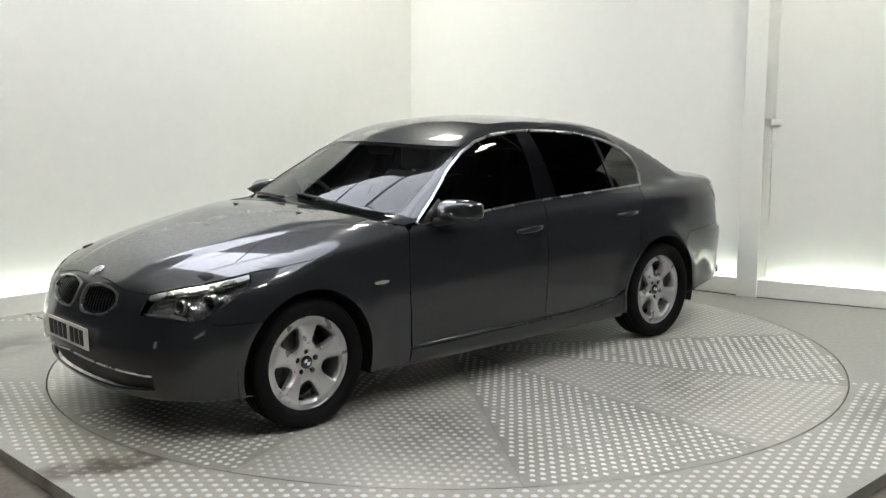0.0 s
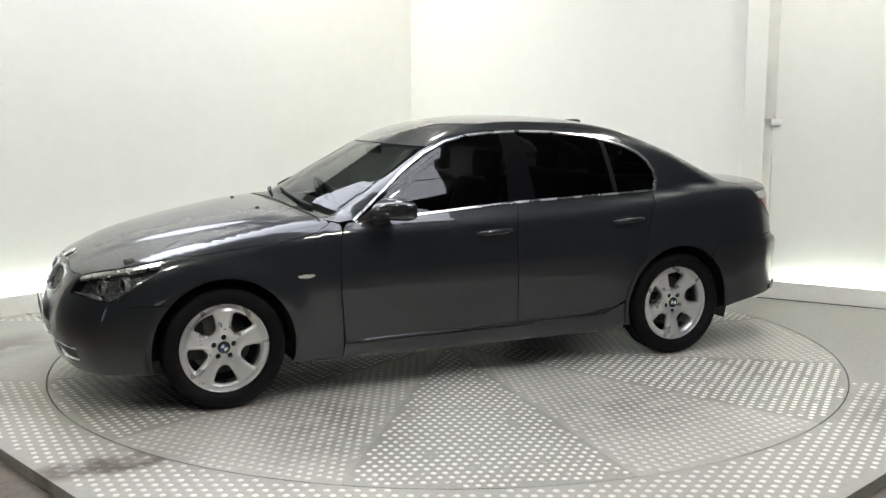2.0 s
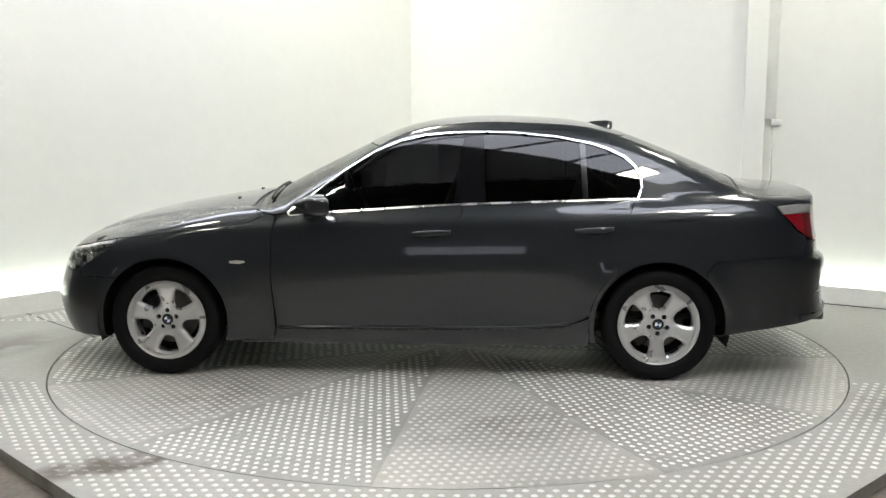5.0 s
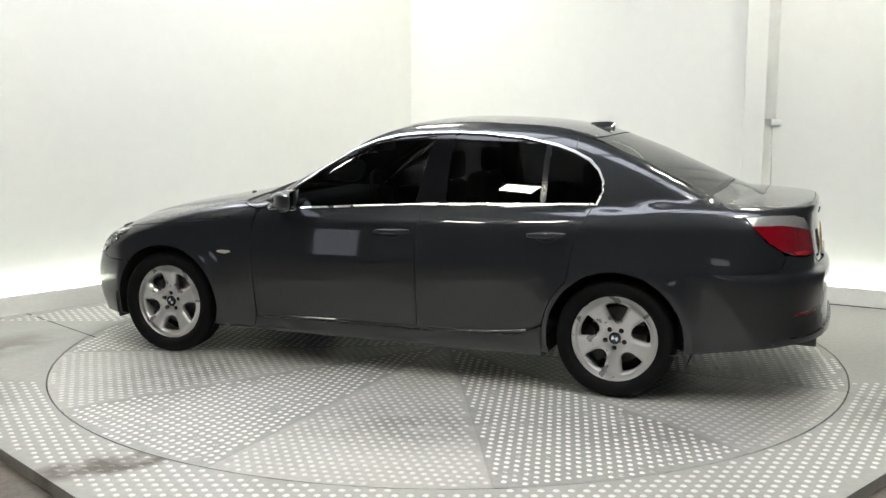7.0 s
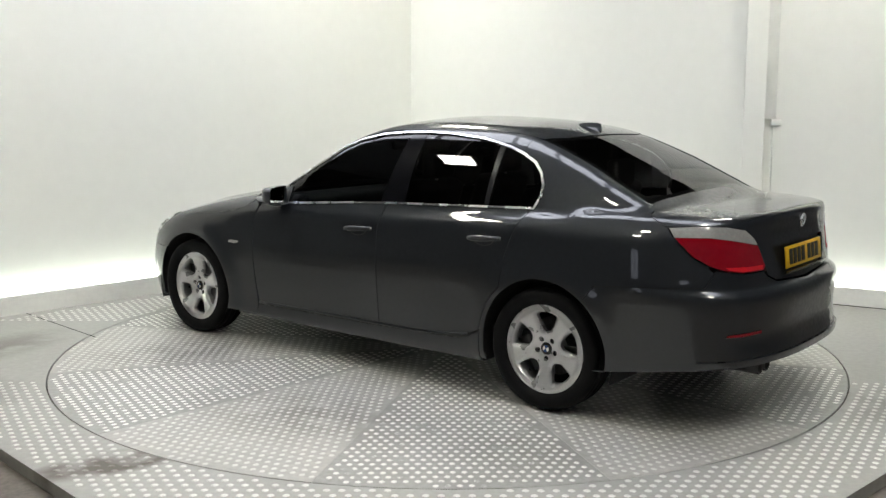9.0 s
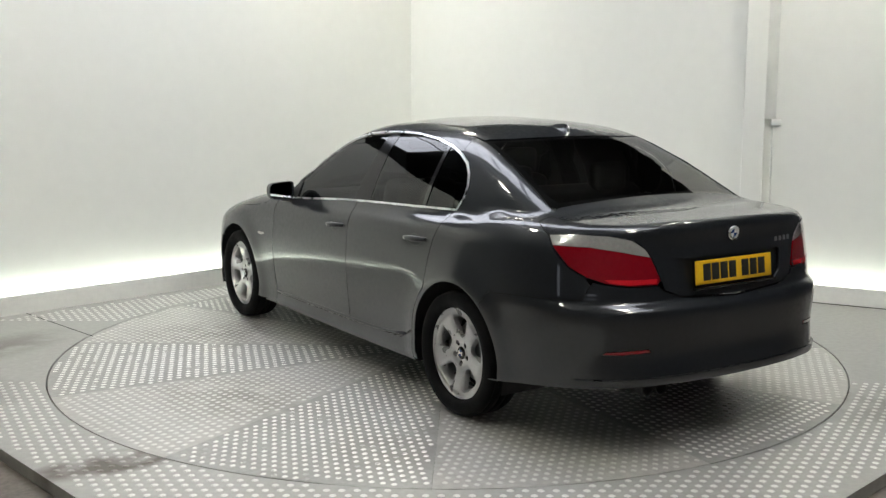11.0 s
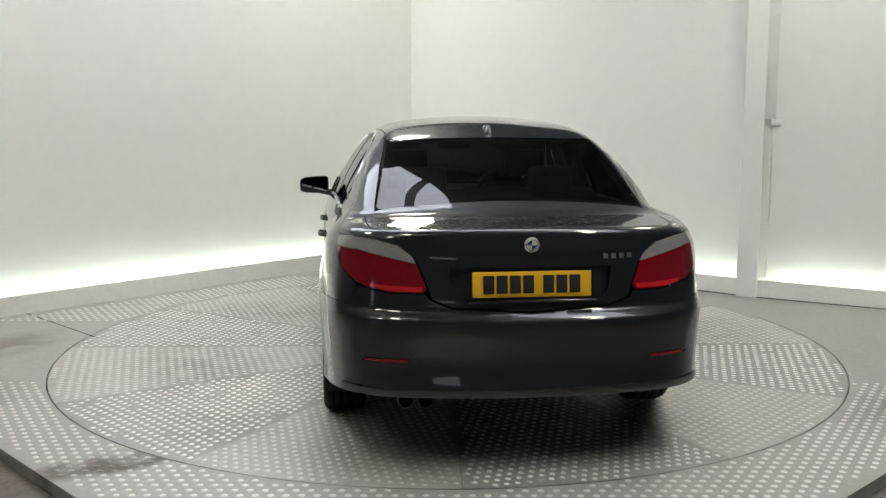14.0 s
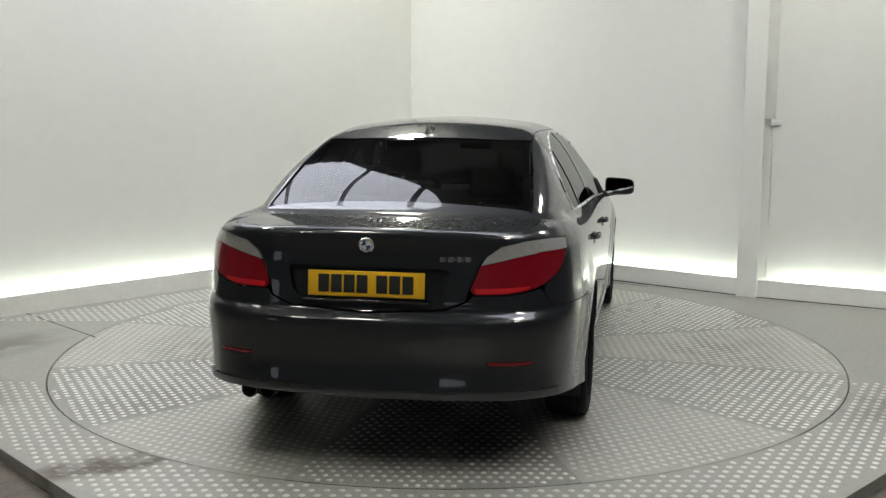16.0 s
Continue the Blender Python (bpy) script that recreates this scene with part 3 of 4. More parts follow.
rail_end = (-1.16, float(at_top(-1.16, float(cant(-1.16)))[2]))
boot_pts = [at_top(x, float(boot_seam_y(x))) for x in (-1.96, -2.06, -2.16, -2.222, -2.268, -2.306, -2.345, -2.368, -2.391, -2.41)]
boot_side = [(float(p[0]), float(p[2])) for p in boot_pts]
hood_x = [0.95 + 0.77 * i / 12 for i in range(13)]
hood_pts = [at_side(x, float(hood_seam(x))) for x in hood_x]

ARCH = 0.375
ARCH_R = 0.375
# headlamp outline: degrees round the nose, then height
lamp_top = [(34, 0.708), (40.3, 0.733), (48.1, 0.755), (55.5, 0.780), (62.1, 0.802)]
lamp_low = [(61.9, 0.762), (58.5, 0.715), (55.6, 0.681), (51.5, 0.634), (48.8, 0.612), (46, 0.606), (41.7, 0.618), (37, 0.624), (31.7, 0.623)]
lamp = lamp_top + lamp_low
nose_edge = [(0.4, 0.738), (6, 0.740), (12, 0.738), (18, 0.726), (23, 0.713), (28, 0.710), (31.5, 0.713)] + [(a, z + 0.004) for a, z in lamp_top]


def as_side(p, kind="front"):
    q = project(kind, np.array([p], float))[0]
    return (float(q[0]), float(q[2]))


def as_round(p):
    q = at_side(*p)
    return (math.degrees(math.atan2(q[1], abs(q[0]) - 1.3)), float(q[2]))


# front wing
z0 = WHEEL_Z
SEAM_F = 0.583
a_seam = math.degrees(math.asin((SEAM_F - z0) / ARCH))
wing = [(0.80, 0.215), (0.79, 0.285), (0.808, 0.587), (0.805, 0.83), (0.785, 0.925), (0.80, 0.950), (0.84, 0.962)]
wing += seq(wing_seam, 0.86, 1.735, 12)
wing += [as_side(q) for q in [(62.3, 0.790)] + lamp_low[:4]] + [as_side((51.0, 0.60)), as_side((54, SEAM_F))]
wing += arc(AXLE, z0, ARCH, a_seam, 180 + math.degrees(math.asin((z0 - 0.215) / ARCH)), 22)
both("front_wing", "side", wing, PAINT, car)
edge_f = [project("front", np.array([q], float))[0] for q in nose_edge]
# doors
fd = [(0.78, 0.285), (0.808, 0.587), (0.805, 0.83), (0.78, 0.925), (0.75, 0.950)] + seq(belt, 0.70, -0.311, 8) + [(-0.282, 0.868), (-0.285, 0.6), (-0.288, 0.293)]
front_doors = both("front_door", "side", fd, PAINT, car)
rd = [(-0.288, 0.293), (-0.285, 0.6), (-0.282, 0.868), (-0.311, float(belt(-0.311)))] + seq(belt, -0.42, -1.30, 8) + [(-1.262, 0.96), (-1.235, 0.90), (-1.20, 0.80)]
rd += arc(-AXLE, z0, ARCH_R + 0.03, 49, 8, 8) + [(-0.95, 0.335), (-0.90, 0.31)]
rear_doors = both("rear_door", "side", rd, PAINT, car)
# sill
sill = [(0.985, 0.20), (0.985, 0.215), (0.80, 0.215), (0.785, 0.285), (-0.288, 0.290), (-0.90, 0.307), (-0.96, 0.335)]
sill += arc(-AXLE, z0, ARCH_R + 0.03, 6, 0, 2) + [(-AXLE + ARCH_R + 0.028, 0.22), (-AXLE + ARCH_R + 0.028, 0.195), (0.0, 0.195)]
both("sill", "side", sill, PAINT, car)
for s_ in (1, -1):
    run = [at_side(x, z) + np.array([0, 0.001, 0]) for x, z in seq(spline((0.77, 0.296), (-0.288, 0.303), (-0.80, 0.318), (-0.95, 0.336)), 0.77, -0.95, 16)]
    part("sill_moulding", tube([(p[0], s_ * p[1], p[2]) for p in run], 0.0085, 8), PAINT, car, "thin raised moulding along the sill")
# rear quarter with the pillar up to the roof
win_rear = [(-1.305, 1.056), (-1.330, 1.12), (-1.325, 1.17), (-1.295, 1.225), (-1.24, 1.275), (-1.15, 1.318)]
quarter = [(-AXLE + ARCH_R + 0.028, 0.22), (-AXLE + ARCH_R + 0.028, z0)] + arc(-AXLE, z0, ARCH_R + 0.03, 4, 49, 8) + [(-1.20, 0.80), (-1.235, 0.90), (-1.262, 0.96), (-1.30, 1.050)]
quarter += [(-1.345, 1.115), (-1.342, 1.175), (-1.31, 1.235), (-1.255, 1.288), (-1.16, 1.333), rail_end]
quarter += [q for q in cant_side if q[0] < -1.17] + [boot_side[0]]
tail_clear = [(45.6, 1.012), (39.5, 1.021), (33, 1.017), (28, 0.998), (25, 0.955), (23.8, 0.918), (31.3, 0.950), (37.1, 0.968), (44.8, 0.968)]
tail_red = [(23.8, 0.918), (31.3, 0.950), (37.1, 0.968), (44.8, 0.968), (41.2, 0.881), (37.5, 0.835), (33.5, 0.808), (29, 0.794), (22.4, 0.795), (21.6, 0.815)]
quarter += [as_side(q, "rear") for q in ((45.8, 1.014), (44.9, 0.967), (41.4, 0.880), (37.7, 0.834))] + [as_side((36.5, 0.80), "rear"), (-2.28, 0.735), (-2.0, 0.722), (-1.75, 0.700), (-1.695, 0.63)]
b0 = math.degrees(math.asin((0.575 - z0) / ARCH_R))
quarter += arc(-AXLE, z0, ARCH_R, 180 - b0, -17, 20)
both("rear_quarter", "side", quarter, PAINT, car)
# door frames and pillars between the windows and the roof seam
win_top = [(0.70, 0.962), (0.539, 1.080), (0.377, 1.200), (0.211, 1.302), (0.067, 1.362), (-0.091, 1.396), (-0.256, 1.410), (-0.45, 1.415), (-0.614, 1.410), (-0.854, 1.388), (-1.052, 1.350)]
out_top = [(0.715, 0.966), (0.545, 1.092), (0.380, 1.213), (0.212, 1.316), (0.067, 1.377), (-0.091, 1.411), (-0.256, 1.424), (-0.45, 1.428), (-0.614, 1.424), (-0.854, 1.402), (-1.052, 1.366), (-1.16, 1.333)]
rail = [(0.80, 0.955)] + out_top + [rail_end] + [p for p in cant_side if p[0] > -1.15][::-1] + [(0.95, 0.987)]
both("roof_rail", "side", rail, PAINT, car, gap=0.0008)
window = win_top + win_rear[::-1] + seq(lambda x: belt(x) + 0.010, -1.30, 0.66, 12)
window_outer = out_top[:-1] + [(-1.16, 1.333), (-1.255, 1.288), (-1.31, 1.235), (-1.342, 1.175), (-1.345, 1.115), (-1.318, 1.045)] + seq(lambda x: belt(x) - 0.006, -1.30, 0.70, 12)
window = inset(window, -0.007)
both("window_trim", "side", window_outer, CHROME, car, "bright chrome strip round the side windows", holes=[window], gap=-0.001, lift=0.004, lip=0.01, grid=0.02)


def clip_x(poly, x0, x1, lean0=0.0, lean1=0.0):
    """The part of an outline between two leaning lines x0 and x1 (at z 1.02)."""
    for xe, s, lean in ((x0, 1, lean0), (x1, -1, lean1)):
        out = []
        for p, q in zip(poly, poly[1:] + poly[:1]):
            dp, dq = (s * (p[0] - xe - lean * (p[1] - 1.02)), s * (q[0] - xe - lean * (q[1] - 1.02)))
            if dp >= 0:
                out.append(p)
            if (dp >= 0) != (dq >= 0):
                t = dp / (dp - dq)
                out.append((p[0] + (q[0] - p[0]) * t, p[1] + (q[1] - p[1]) * t))
        poly = out
    return poly


both("front_side_window", "side", clip_x(window, -0.262, 0.9, -0.14, 0), SIDEGLASS, car, "tinted front side window", lift=-0.006, lip=0.003)
both("rear_side_window", "side", clip_x(window, -1.00, -0.435, 0.03, 0.04), DARKGLASS, car, "dark privacy glass side window", lift=-0.006, lip=0.003)
both("quarter_window", "side", clip_x(window, -1.5, -1.03, 0, 0.03), DARKGLASS, car, "dark privacy glass quarter light", lift=-0.006, lip=0.003)
both("pillar_trim", "side", clip_x(window, -0.435, -0.262, 0.04, -0.14), PILLARM, car, "black plastic pillar cover", lift=-0.004, gap=-0.006)
both("window_divider", "side", clip_x(window, -1.03, -1.00, 0.03, 0.03), GLOSSBLACK, car, lift=-0.002, gap=-0.001)

# hood, screen, roof, rear screen, boot
def mirrored(half):
    return half + [(x, -y) for x, y in half[::-1]]


hood_front = [(float(q[0]), float(q[1])) for q in edge_f[::-1]]
hood = [(0.985, 0.02), (0.965, 0.45), (0.95, float(hood_pts[0][1]))] + [(float(q[0]), float(q[1])) for q in hood_pts[1:]] + hood_front
hood_ob = panel("hood", "top", mirrored(hood), PAINT, car, gap=0.0006, grid=0.019)
strip = [(0.86, 0.966), (0.95, 0.985)] + [(float(q[0]), float(q[2])) for q in hood_pts[1:]] + [(float(edge_f[-1][0]) + 0.004, float(edge_f[-1][2]))] + seq(wing_seam, 1.735, 0.86, 12)
both("hood_edge", "side", strip, PAINT, hood_ob, gap=0.0006, grid=0.014)
screen_edge = [(float(p[0]), float(p[1])) for p in cant_pts]
sc = [p for p in screen_edge if p[0] > 0.20]
screen_top_half = [(0.19, float(cant(0.19))), (0.245, 0.45), (0.285, 0.25), (0.30, 0.02)]
panel("windscreen", "top", mirrored([(0.955, 0.02), (0.94, 0.40), (0.90, 0.70)] + [p for p in sc if p[0] < 0.89] + screen_top_half), GLASS, car, "green tinted windscreen", lift=-0.004, lip=0.004)
ins = mirrored([(0.94, 0.02), (0.92, 0.40), (0.875, 0.66)] + [(x, y - 0.035) for x, y in sc if x < 0.86] + [(0.225, float(cant(0.19)) - 0.04), (0.275, 0.43), (0.31, 0.24), (0.325, 0.02)])
panel("screen_border", "top", mirrored([(0.955, 0.02), (0.94, 0.40), (0.90, 0.70)] + [p for p in sc if p[0] < 0.89] + screen_top_half), BLACK, car, "black ceramic screen border", holes=[ins], lift=-0.007, lip=0.003, gap=0.0)
panel("cowl", "top", mirrored([(0.955, 0.02), (0.94, 0.40), (0.90, 0.70), (0.88, 0.79), (0.945, 0.80), (0.965, 0.45), (0.985, 0.02)]), PLASTIC, car, "black plastic cowl grille", lift=-0.012)
roof_half = screen_top_half[::-1] + [p for p in screen_edge if -1.21 < p[0] < 0.18] + [(-1.225, float(cant(-1.225))), (-1.275, 0.40), (-1.295, 0.2), (-1.30, 0.02)]
panel("roof", "top", mirrored(roof_half), PAINT, car)
rw = [(-1.30, 0.02), (-1.295, 0.2), (-1.275, 0.40), (-1.225, float(cant(-1.225)))] + [p for p in screen_edge if -1.89 < p[0] < -1.24] + [(-1.915, 0.62), (-1.945, 0.40), (-1.96, 0.2), (-1.965, 0.02)]
rwi = [(-1.33, 0.02), (-1.325, 0.2), (-1.305, 0.38), (-1.265, float(cant(-1.26)) - 0.035)] + [(x, y - 0.035) for x, y in screen_edge if -1.86 < x < -1.28] + [(-1.885, 0.585), (-1.915, 0.40), (-1.93, 0.2), (-1.935, 0.02)]
panel("rear_screen", "top", mirrored(rw), REARGLASS, car, "dark privacy glass rear screen", lift=-0.004, lip=0.004)
panel("screen_border", "top", mirrored(rw), BLACK, car, "black ceramic screen border", holes=[mirrored(rwi)], lift=-0.007, lip=0.003, gap=0.0)
boot_half = [(-1.97, 0.02), (-1.965, 0.2), (-1.95, 0.40), (-1.92, 0.62), (-1.93, 0.665)] + [(float(p[0]), float(p[1])) for p in boot_pts] + [(-2.42, 0.28), (-2.425, 0.15), (-2.425, 0.02)]
boot_lid = panel("boot_lid", "top", mirrored(boot_half), PAINT, car, gap=0.0003, lip=0.006)

# nose: bumper with grilles and lamps; degrees round the nose, then height
kidney = [(1.8, 0.700), (9, 0.721), (16, 0.716), (21.5, 0.695), (22.5, 0.645), (18.5, 0.592), (11, 0.573), (4, 0.575), (1.8, 0.625)]
nose_half = nose_edge[:7] + [(33.8, 0.707), (31.5, 0.621), (37, 0.622), (41.7, 0.616), (46, 0.604), (48.8, 0.610), (51.3, 0.631), (51.0, 0.60)]
nose_half += [as_round(as_side((54, SEAM_F)))] + [as_round(q) for q in arc(AXLE, z0, ARCH, a_seam, -14, 10)] + [(63, 0.225), (40, 0.215), (20, 0.205), (0.3, 0.2)]
intake = [(-36.5, 0.268), (-36.8, 0.340), (-23, 0.350), (-10, 0.361), (0, 0.370), (10, 0.361), (23, 0.350), (36.8, 0.340), (36.5, 0.268), (20, 0.240), (0, 0.235), (-20, 0.240)]


def flip_deg(p):
    return [(-a, z) for a, z in p[::-1]]


nose = nose_half + flip_deg(nose_half)
panel("front_bumper", "front", nose, PAINT, car, holes=[kidney, flip_deg(kidney), intake], grid=0.022)
panel("lower_grille", "front", intake, PLASTIC, car, "black plastic lower air intake", lift=-0.03, gap=-0.01, lip=0.002)
panel("bumper_trim", "front", [(-36.5, 0.340), (-23, 0.350), (-10, 0.361), (0, 0.370), (10, 0.361), (23, 0.350), (36.5, 0.340), (36.5, 0.347), (23, 0.358), (10, 0.369), (0, 0.378), (-10, 0.369), (-23, 0.358), (-36.5, 0.347)], CHROME, car, "thin bright strip over the lower intake", lift=0.006, grid=0.02, gap=0)
for mir in (False, True):
    hl = panel("headlamp", "front", lamp, CLEAR, car, "clear headlamp cover", mirror=mir, gap=0.002, lip=0.004)
    panel("housing", "front", lamp, LAMPBACK, hl, "dark chrome reflector housing", mirror=mir, lift=-0.05, gap=-0.004, lip=0.002)
    # brow and blade are chrome over the cover, in place of its white highlights
    brow = lamp_top + [(a, z - 0.024) for a, z in lamp_top[::-1]]
    panel("lamp_brow", "front", brow, CHROME, hl, "chrome brow along the top edge, raised to carry the highlight", mirror=mir, lift=0.002, lip=0.02, gap=0.003, grid=0.02)
    blade = [(32.6, 0.627), (37, 0.634), (42, 0.640), (45.2, 0.626), (46, 0.609), (41.7, 0.620), (37, 0.626)]
    panel("indicator_blade", "front", blade, CHROME, hl, "chrome blade standing in for the highlight along the lower edge", mirror=mir, lift=0.002, lip=0.02, gap=0.001, grid=0.02)
    for a, z, r in ((51.0, 0.700, 0.040), (43.0, 0.675, 0.038)):
        p = project("front", np.array([(a, z)]))[0]
        n = normals_at(p[None])[0]
        ring = lathe([(r * 0.72, -0.03), (r * 0.8, 0.0), (r, 0.004), (r, -0.03)], 28, "z")
        lens = lathe([(0.0, 0.008), (r * 0.3, 0.006), (r * 0.55, 0.0), (r * 0.72, -0.012)], 28, "z")
        m = Matrix.Translation(Vector(p) - Vector(n) * 0.03) @ Vector((1.0, n[1] * 0.5, 0.0)).to_track_quat("Z", "Y").to_matrix().to_4x4()
        for bmx, mat, nm in ((ring, CHROME, "lamp_ring"), (lens, GLOSSBLACK, "projector_lens")):
            bmesh.ops.transform(bmx, matrix=m, verts=bmx.verts)
            if mir:
                bmesh.ops.transform(bmx, matrix=Matrix.Diagonal((1, -1, 1, 1)), verts=bmx.verts)
                bmesh.ops.reverse_faces(bmx, faces=bmx.faces)
            part(nm, bmx, mat, hl)
    kg = panel("kidney_grille", "front", round_poly(kidney, 0.03, math.pi / 180), BLACK, car, "black kidney shaped grille with bright surround", mirror=mir, lift=-0.025, gap=-0.003, lip=0.002)
    kr = round_poly(kidney, 0.03, math.pi / 180)
    panel("surround", "front", kr, CHROME, kg, "chrome surround", mirror=mir, holes=[inset(kr, 0.0085, math.pi / 180)], gap=0, lift=0.006, lip=0.03, grid=0.02)
    for k in range(11):
        a = 3.4 + k * 1.6
        lo, hi = 0.585 + 0.03 * max(0, (a - 12) / 8), 0.713 - 0.018 * max(0, (a - 12) / 8)
        panel("slat", "front", [(a, lo), (a + 0.45, lo), (a + 0.45, hi), (a, hi)], GLOSSBLACK, kg, mirror=mir, gap=0, lift=-0.006, lip=0.02, grid=0.03)

# tail: bumper, boot face, lamps; degrees round the tail, then height
boot_edge = [at_top(x, y) for x, y in ((-2.425, 0.006), (-2.425, 0.15), (-2.42, 0.28))] + boot_pts[::-1]
boot_edge = [(math.degrees(math.atan2(q[1], -q[0] - 1.3)), float(q[2]) - 0.0005) for q in boot_edge]
cut_a, cut_b = Vector(boot_side[0]), Vector(as_side((45.8, 1.014), "rear"))
boot_cut = [as_round(tuple(cut_a.lerp(cut_b, k / 5))) for k in range(1, 6)]
face_half = boot_edge + boot_cut + [(45.4, 1.016), (39.5, 1.024), (33, 1.020), (28, 1.001), (24.7, 0.955), (23.5, 0.918), (21.3, 0.815), (20.5, 0.770), (16.5, 0.736), (0.3, 0.718)]
plate_hole = round_poly([(-17.5, 0.905), (17.5, 0.905), (16.5, 0.80), (14.0, 0.755), (-14.0, 0.755), (-16.5, 0.80)], 0.02, math.pi / 180)
face = panel("boot_face", "rear", face_half + flip_deg(face_half), PAINT, car, holes=[plate_hole], grid=0.018, gap=0.0003, lip=0.008)
panel("plate_recess", "rear", plate_hole, PAINT, car, "recess behind the number plate", lift=-0.022, gap=-0.008, lip=0.002)
bump_half = [(0.3, 0.712), (16.5, 0.730), (20.8, 0.765), (22, 0.793), (29, 0.7915), (33.5, 0.805), (36.3, 0.815)] + [as_round(q) for q in ((-2.28, 0.735), (-2.0, 0.722), (-1.75, 0.700), (-1.695, 0.63))]
bump_half += [as_round(q) for q in arc(-AXLE, z0, ARCH_R, 180 - b0, 188, 8)] + [(66, 0.262), (56, 0.283), (44, 0.320), (32, 0.343), (20, 0.348), (0.3, 0.345)]
refl = [(24.5, 0.500), (24.5, 0.515), (33.5, 0.507), (34.3, 0.495), (30, 0.493)]
panel("rear_bumper", "rear", bump_half + flip_deg(bump_half), PAINT, car, holes=[refl, flip_deg(refl)], grid=0.018)
panel("bumper_lip", "rear", [(-40, 0.345), (-20, 0.358), (0, 0.355), (20, 0.358), (40, 0.345), (40, 0.376), (20, 0.390), (0, 0.388), (-20, 0.390), (-40, 0.376)], PAINT, car, "raised lower lip of the bumper", lift=0.013, lip=0.02, gap=0, grid=0.02)
for mir in (False, True):
    panel("bumper_reflector", "rear", refl, REDLENS, car, "red bumper reflector", mirror=mir, lift=0.001, gap=0.001, grid=0.02)
    tl = panel("tail_lamp", "rear", tail_red, REDLENS, car, "red tail lamp lens", mirror=mir, lift=0.003, gap=0.001, grid=0.02)
    panel("reflector_band", "rear", [(22.7, 0.800), (29, 0.799), (33, 0.812), (34, 0.828), (28, 0.824), (22.4, 0.824)], BRIGHTRED, tl, "bright red reflector band", mirror=mir, lift=0.005, gap=0.001, grid=0.02, lip=0.003)
    panel("clear_strip", "rear", tail_clear, WHITELENS, tl, "clear indicator strip over the red lens", mirror=mir, lift=0.003, gap=0.001, grid=0.02)


# ---- parts that stand on the body ----
def roundel(p, n, r, parent):
    """Round enamel badge in quarters with a chrome rim."""
    m = Matrix.Translation(Vector(p)) @ Vector(n).to_track_quat("Z", "Y").to_matrix().to_4x4()
    ring = lathe([(r * 0.62, 0.001), (r * 0.66, 0.004), (r, 0.003), (r, -0.004), (0.0, -0.004)], 32, "z")
    bmesh.ops.transform(ring, matrix=m, verts=ring.verts)
    b = part("badge", ring, CHROME, parent, "round enamel badge")
    for k in range(4):
        q = bmesh.new()
        vs = [q.verts.new((0, 0, 0.0025))] + [q.verts.new((r * 0.62 * math.cos(radians(90 * k + 15 * i)), r * 0.62 * math.sin(radians(90 * k + 15 * i)), 0.0025)) for i in range(7)]
        q.faces.new(vs)
        bmesh.ops.transform(q, matrix=m, verts=q.verts)
        part("quarter", q, BLUE if k % 2 else WHITEENAMEL, b)
    return b


for a, z, kind in ((0.0, 1.0, "rear"),):
    p = project(kind, np.array([(a, z)]))[0]
    roundel(p + np.array([-0.006, 0, 0]), normals_at(p[None])[0], 0.034, car)
p = at_top(2.125, 0.0)
roundel(p + normals_at(p[None])[0] * 0.004, normals_at(p[None])[0], 0.041, car)
# model lettering as plain bars
for k in range(4):
    p = project("rear", np.array([(-16.2 - 1.75 * k, 0.945)]))[0]
    n = normals_at(p[None])[0]
    b = boxed((0.004, 0.022, 0.022), (0, 0, 0), 0.001)
    bmesh.ops.transform(b, matrix=Matrix.Translation(Vector(p)) @ Vector(n).to_track_quat("X", "Z").to_matrix().to_4x4(), verts=b.verts)
    part("model_mark", b, MARKM, car, "small chrome model mark")


def number_plate(m, base, label):
    pl = part("number_plate", boxed((0.006, 0.52, 0.111), (0, 0, 0), 0.003), base, car, label)
    pl.matrix_local = m
    x = -0.212
    for k in range(7):
        if k == 4:
            x += 0.03
        bar = part("plate_bar", boxed((0.002, 0.048, 0.078), (0.0042, x + 0.024, 0), 0.0006), INK, pl)
        x += 0.0575
    return pl


number_plate(Matrix.Translation((-2.466, 0, 0.833)) @ pose(0, 0, 0, 0, -6, 180), YELLOW, "yellow rear number plate with dark bars")
number_plate(Matrix.Translation((2.298, 0, 0.470)) @ pose(0, 0, 0, 0, 2, 0), WHITEP, "white front number plate with dark bars")
part("handle_strip", boxed((0.02, 0.56, 0.012), (-2.482, 0, 0.762), 0.004), GLOSSBLACK, car, "gloss black boot handle strip")

# roof aerial fin
fin = bmesh.new()
for i in range(7):
    t = i / 6
    zt = 0.055 * (t ** 0.8) * (1 if t < 0.95 else 0.9)
    for y in (-0.036 * (1 - 0.4 * t) * min(1, 4 * t + 0.1), 0, 0.036 * (1 - 0.4 * t) * min(1, 4 * t + 0.1)):
        zc = float(at_top(-1.08 - 0.17 * t, 0.0)[2])
        fin.verts.new((-1.08 - 0.17 * t, y, zc - 0.006 + (zt if y == 0 else 0)))
fin.verts.ensure_lookup_table()
for i in range(6):
    a = 3 * i
    fin.faces.new((fin.verts[a], fin.verts[a + 1], fin.verts[a + 4], fin.verts[a + 3]))
    fin.faces.new((fin.verts[a + 1], fin.verts[a + 2], fin.verts[a + 5], fin.verts[a + 4]))
fin.faces.new((fin.verts[18], fin.verts[19], fin.verts[20]))
bmesh.ops.recalc_face_normals(fin, faces=fin.faces)
part("aerial_fin", fin, PAINT, car, "small shark fin aerial")


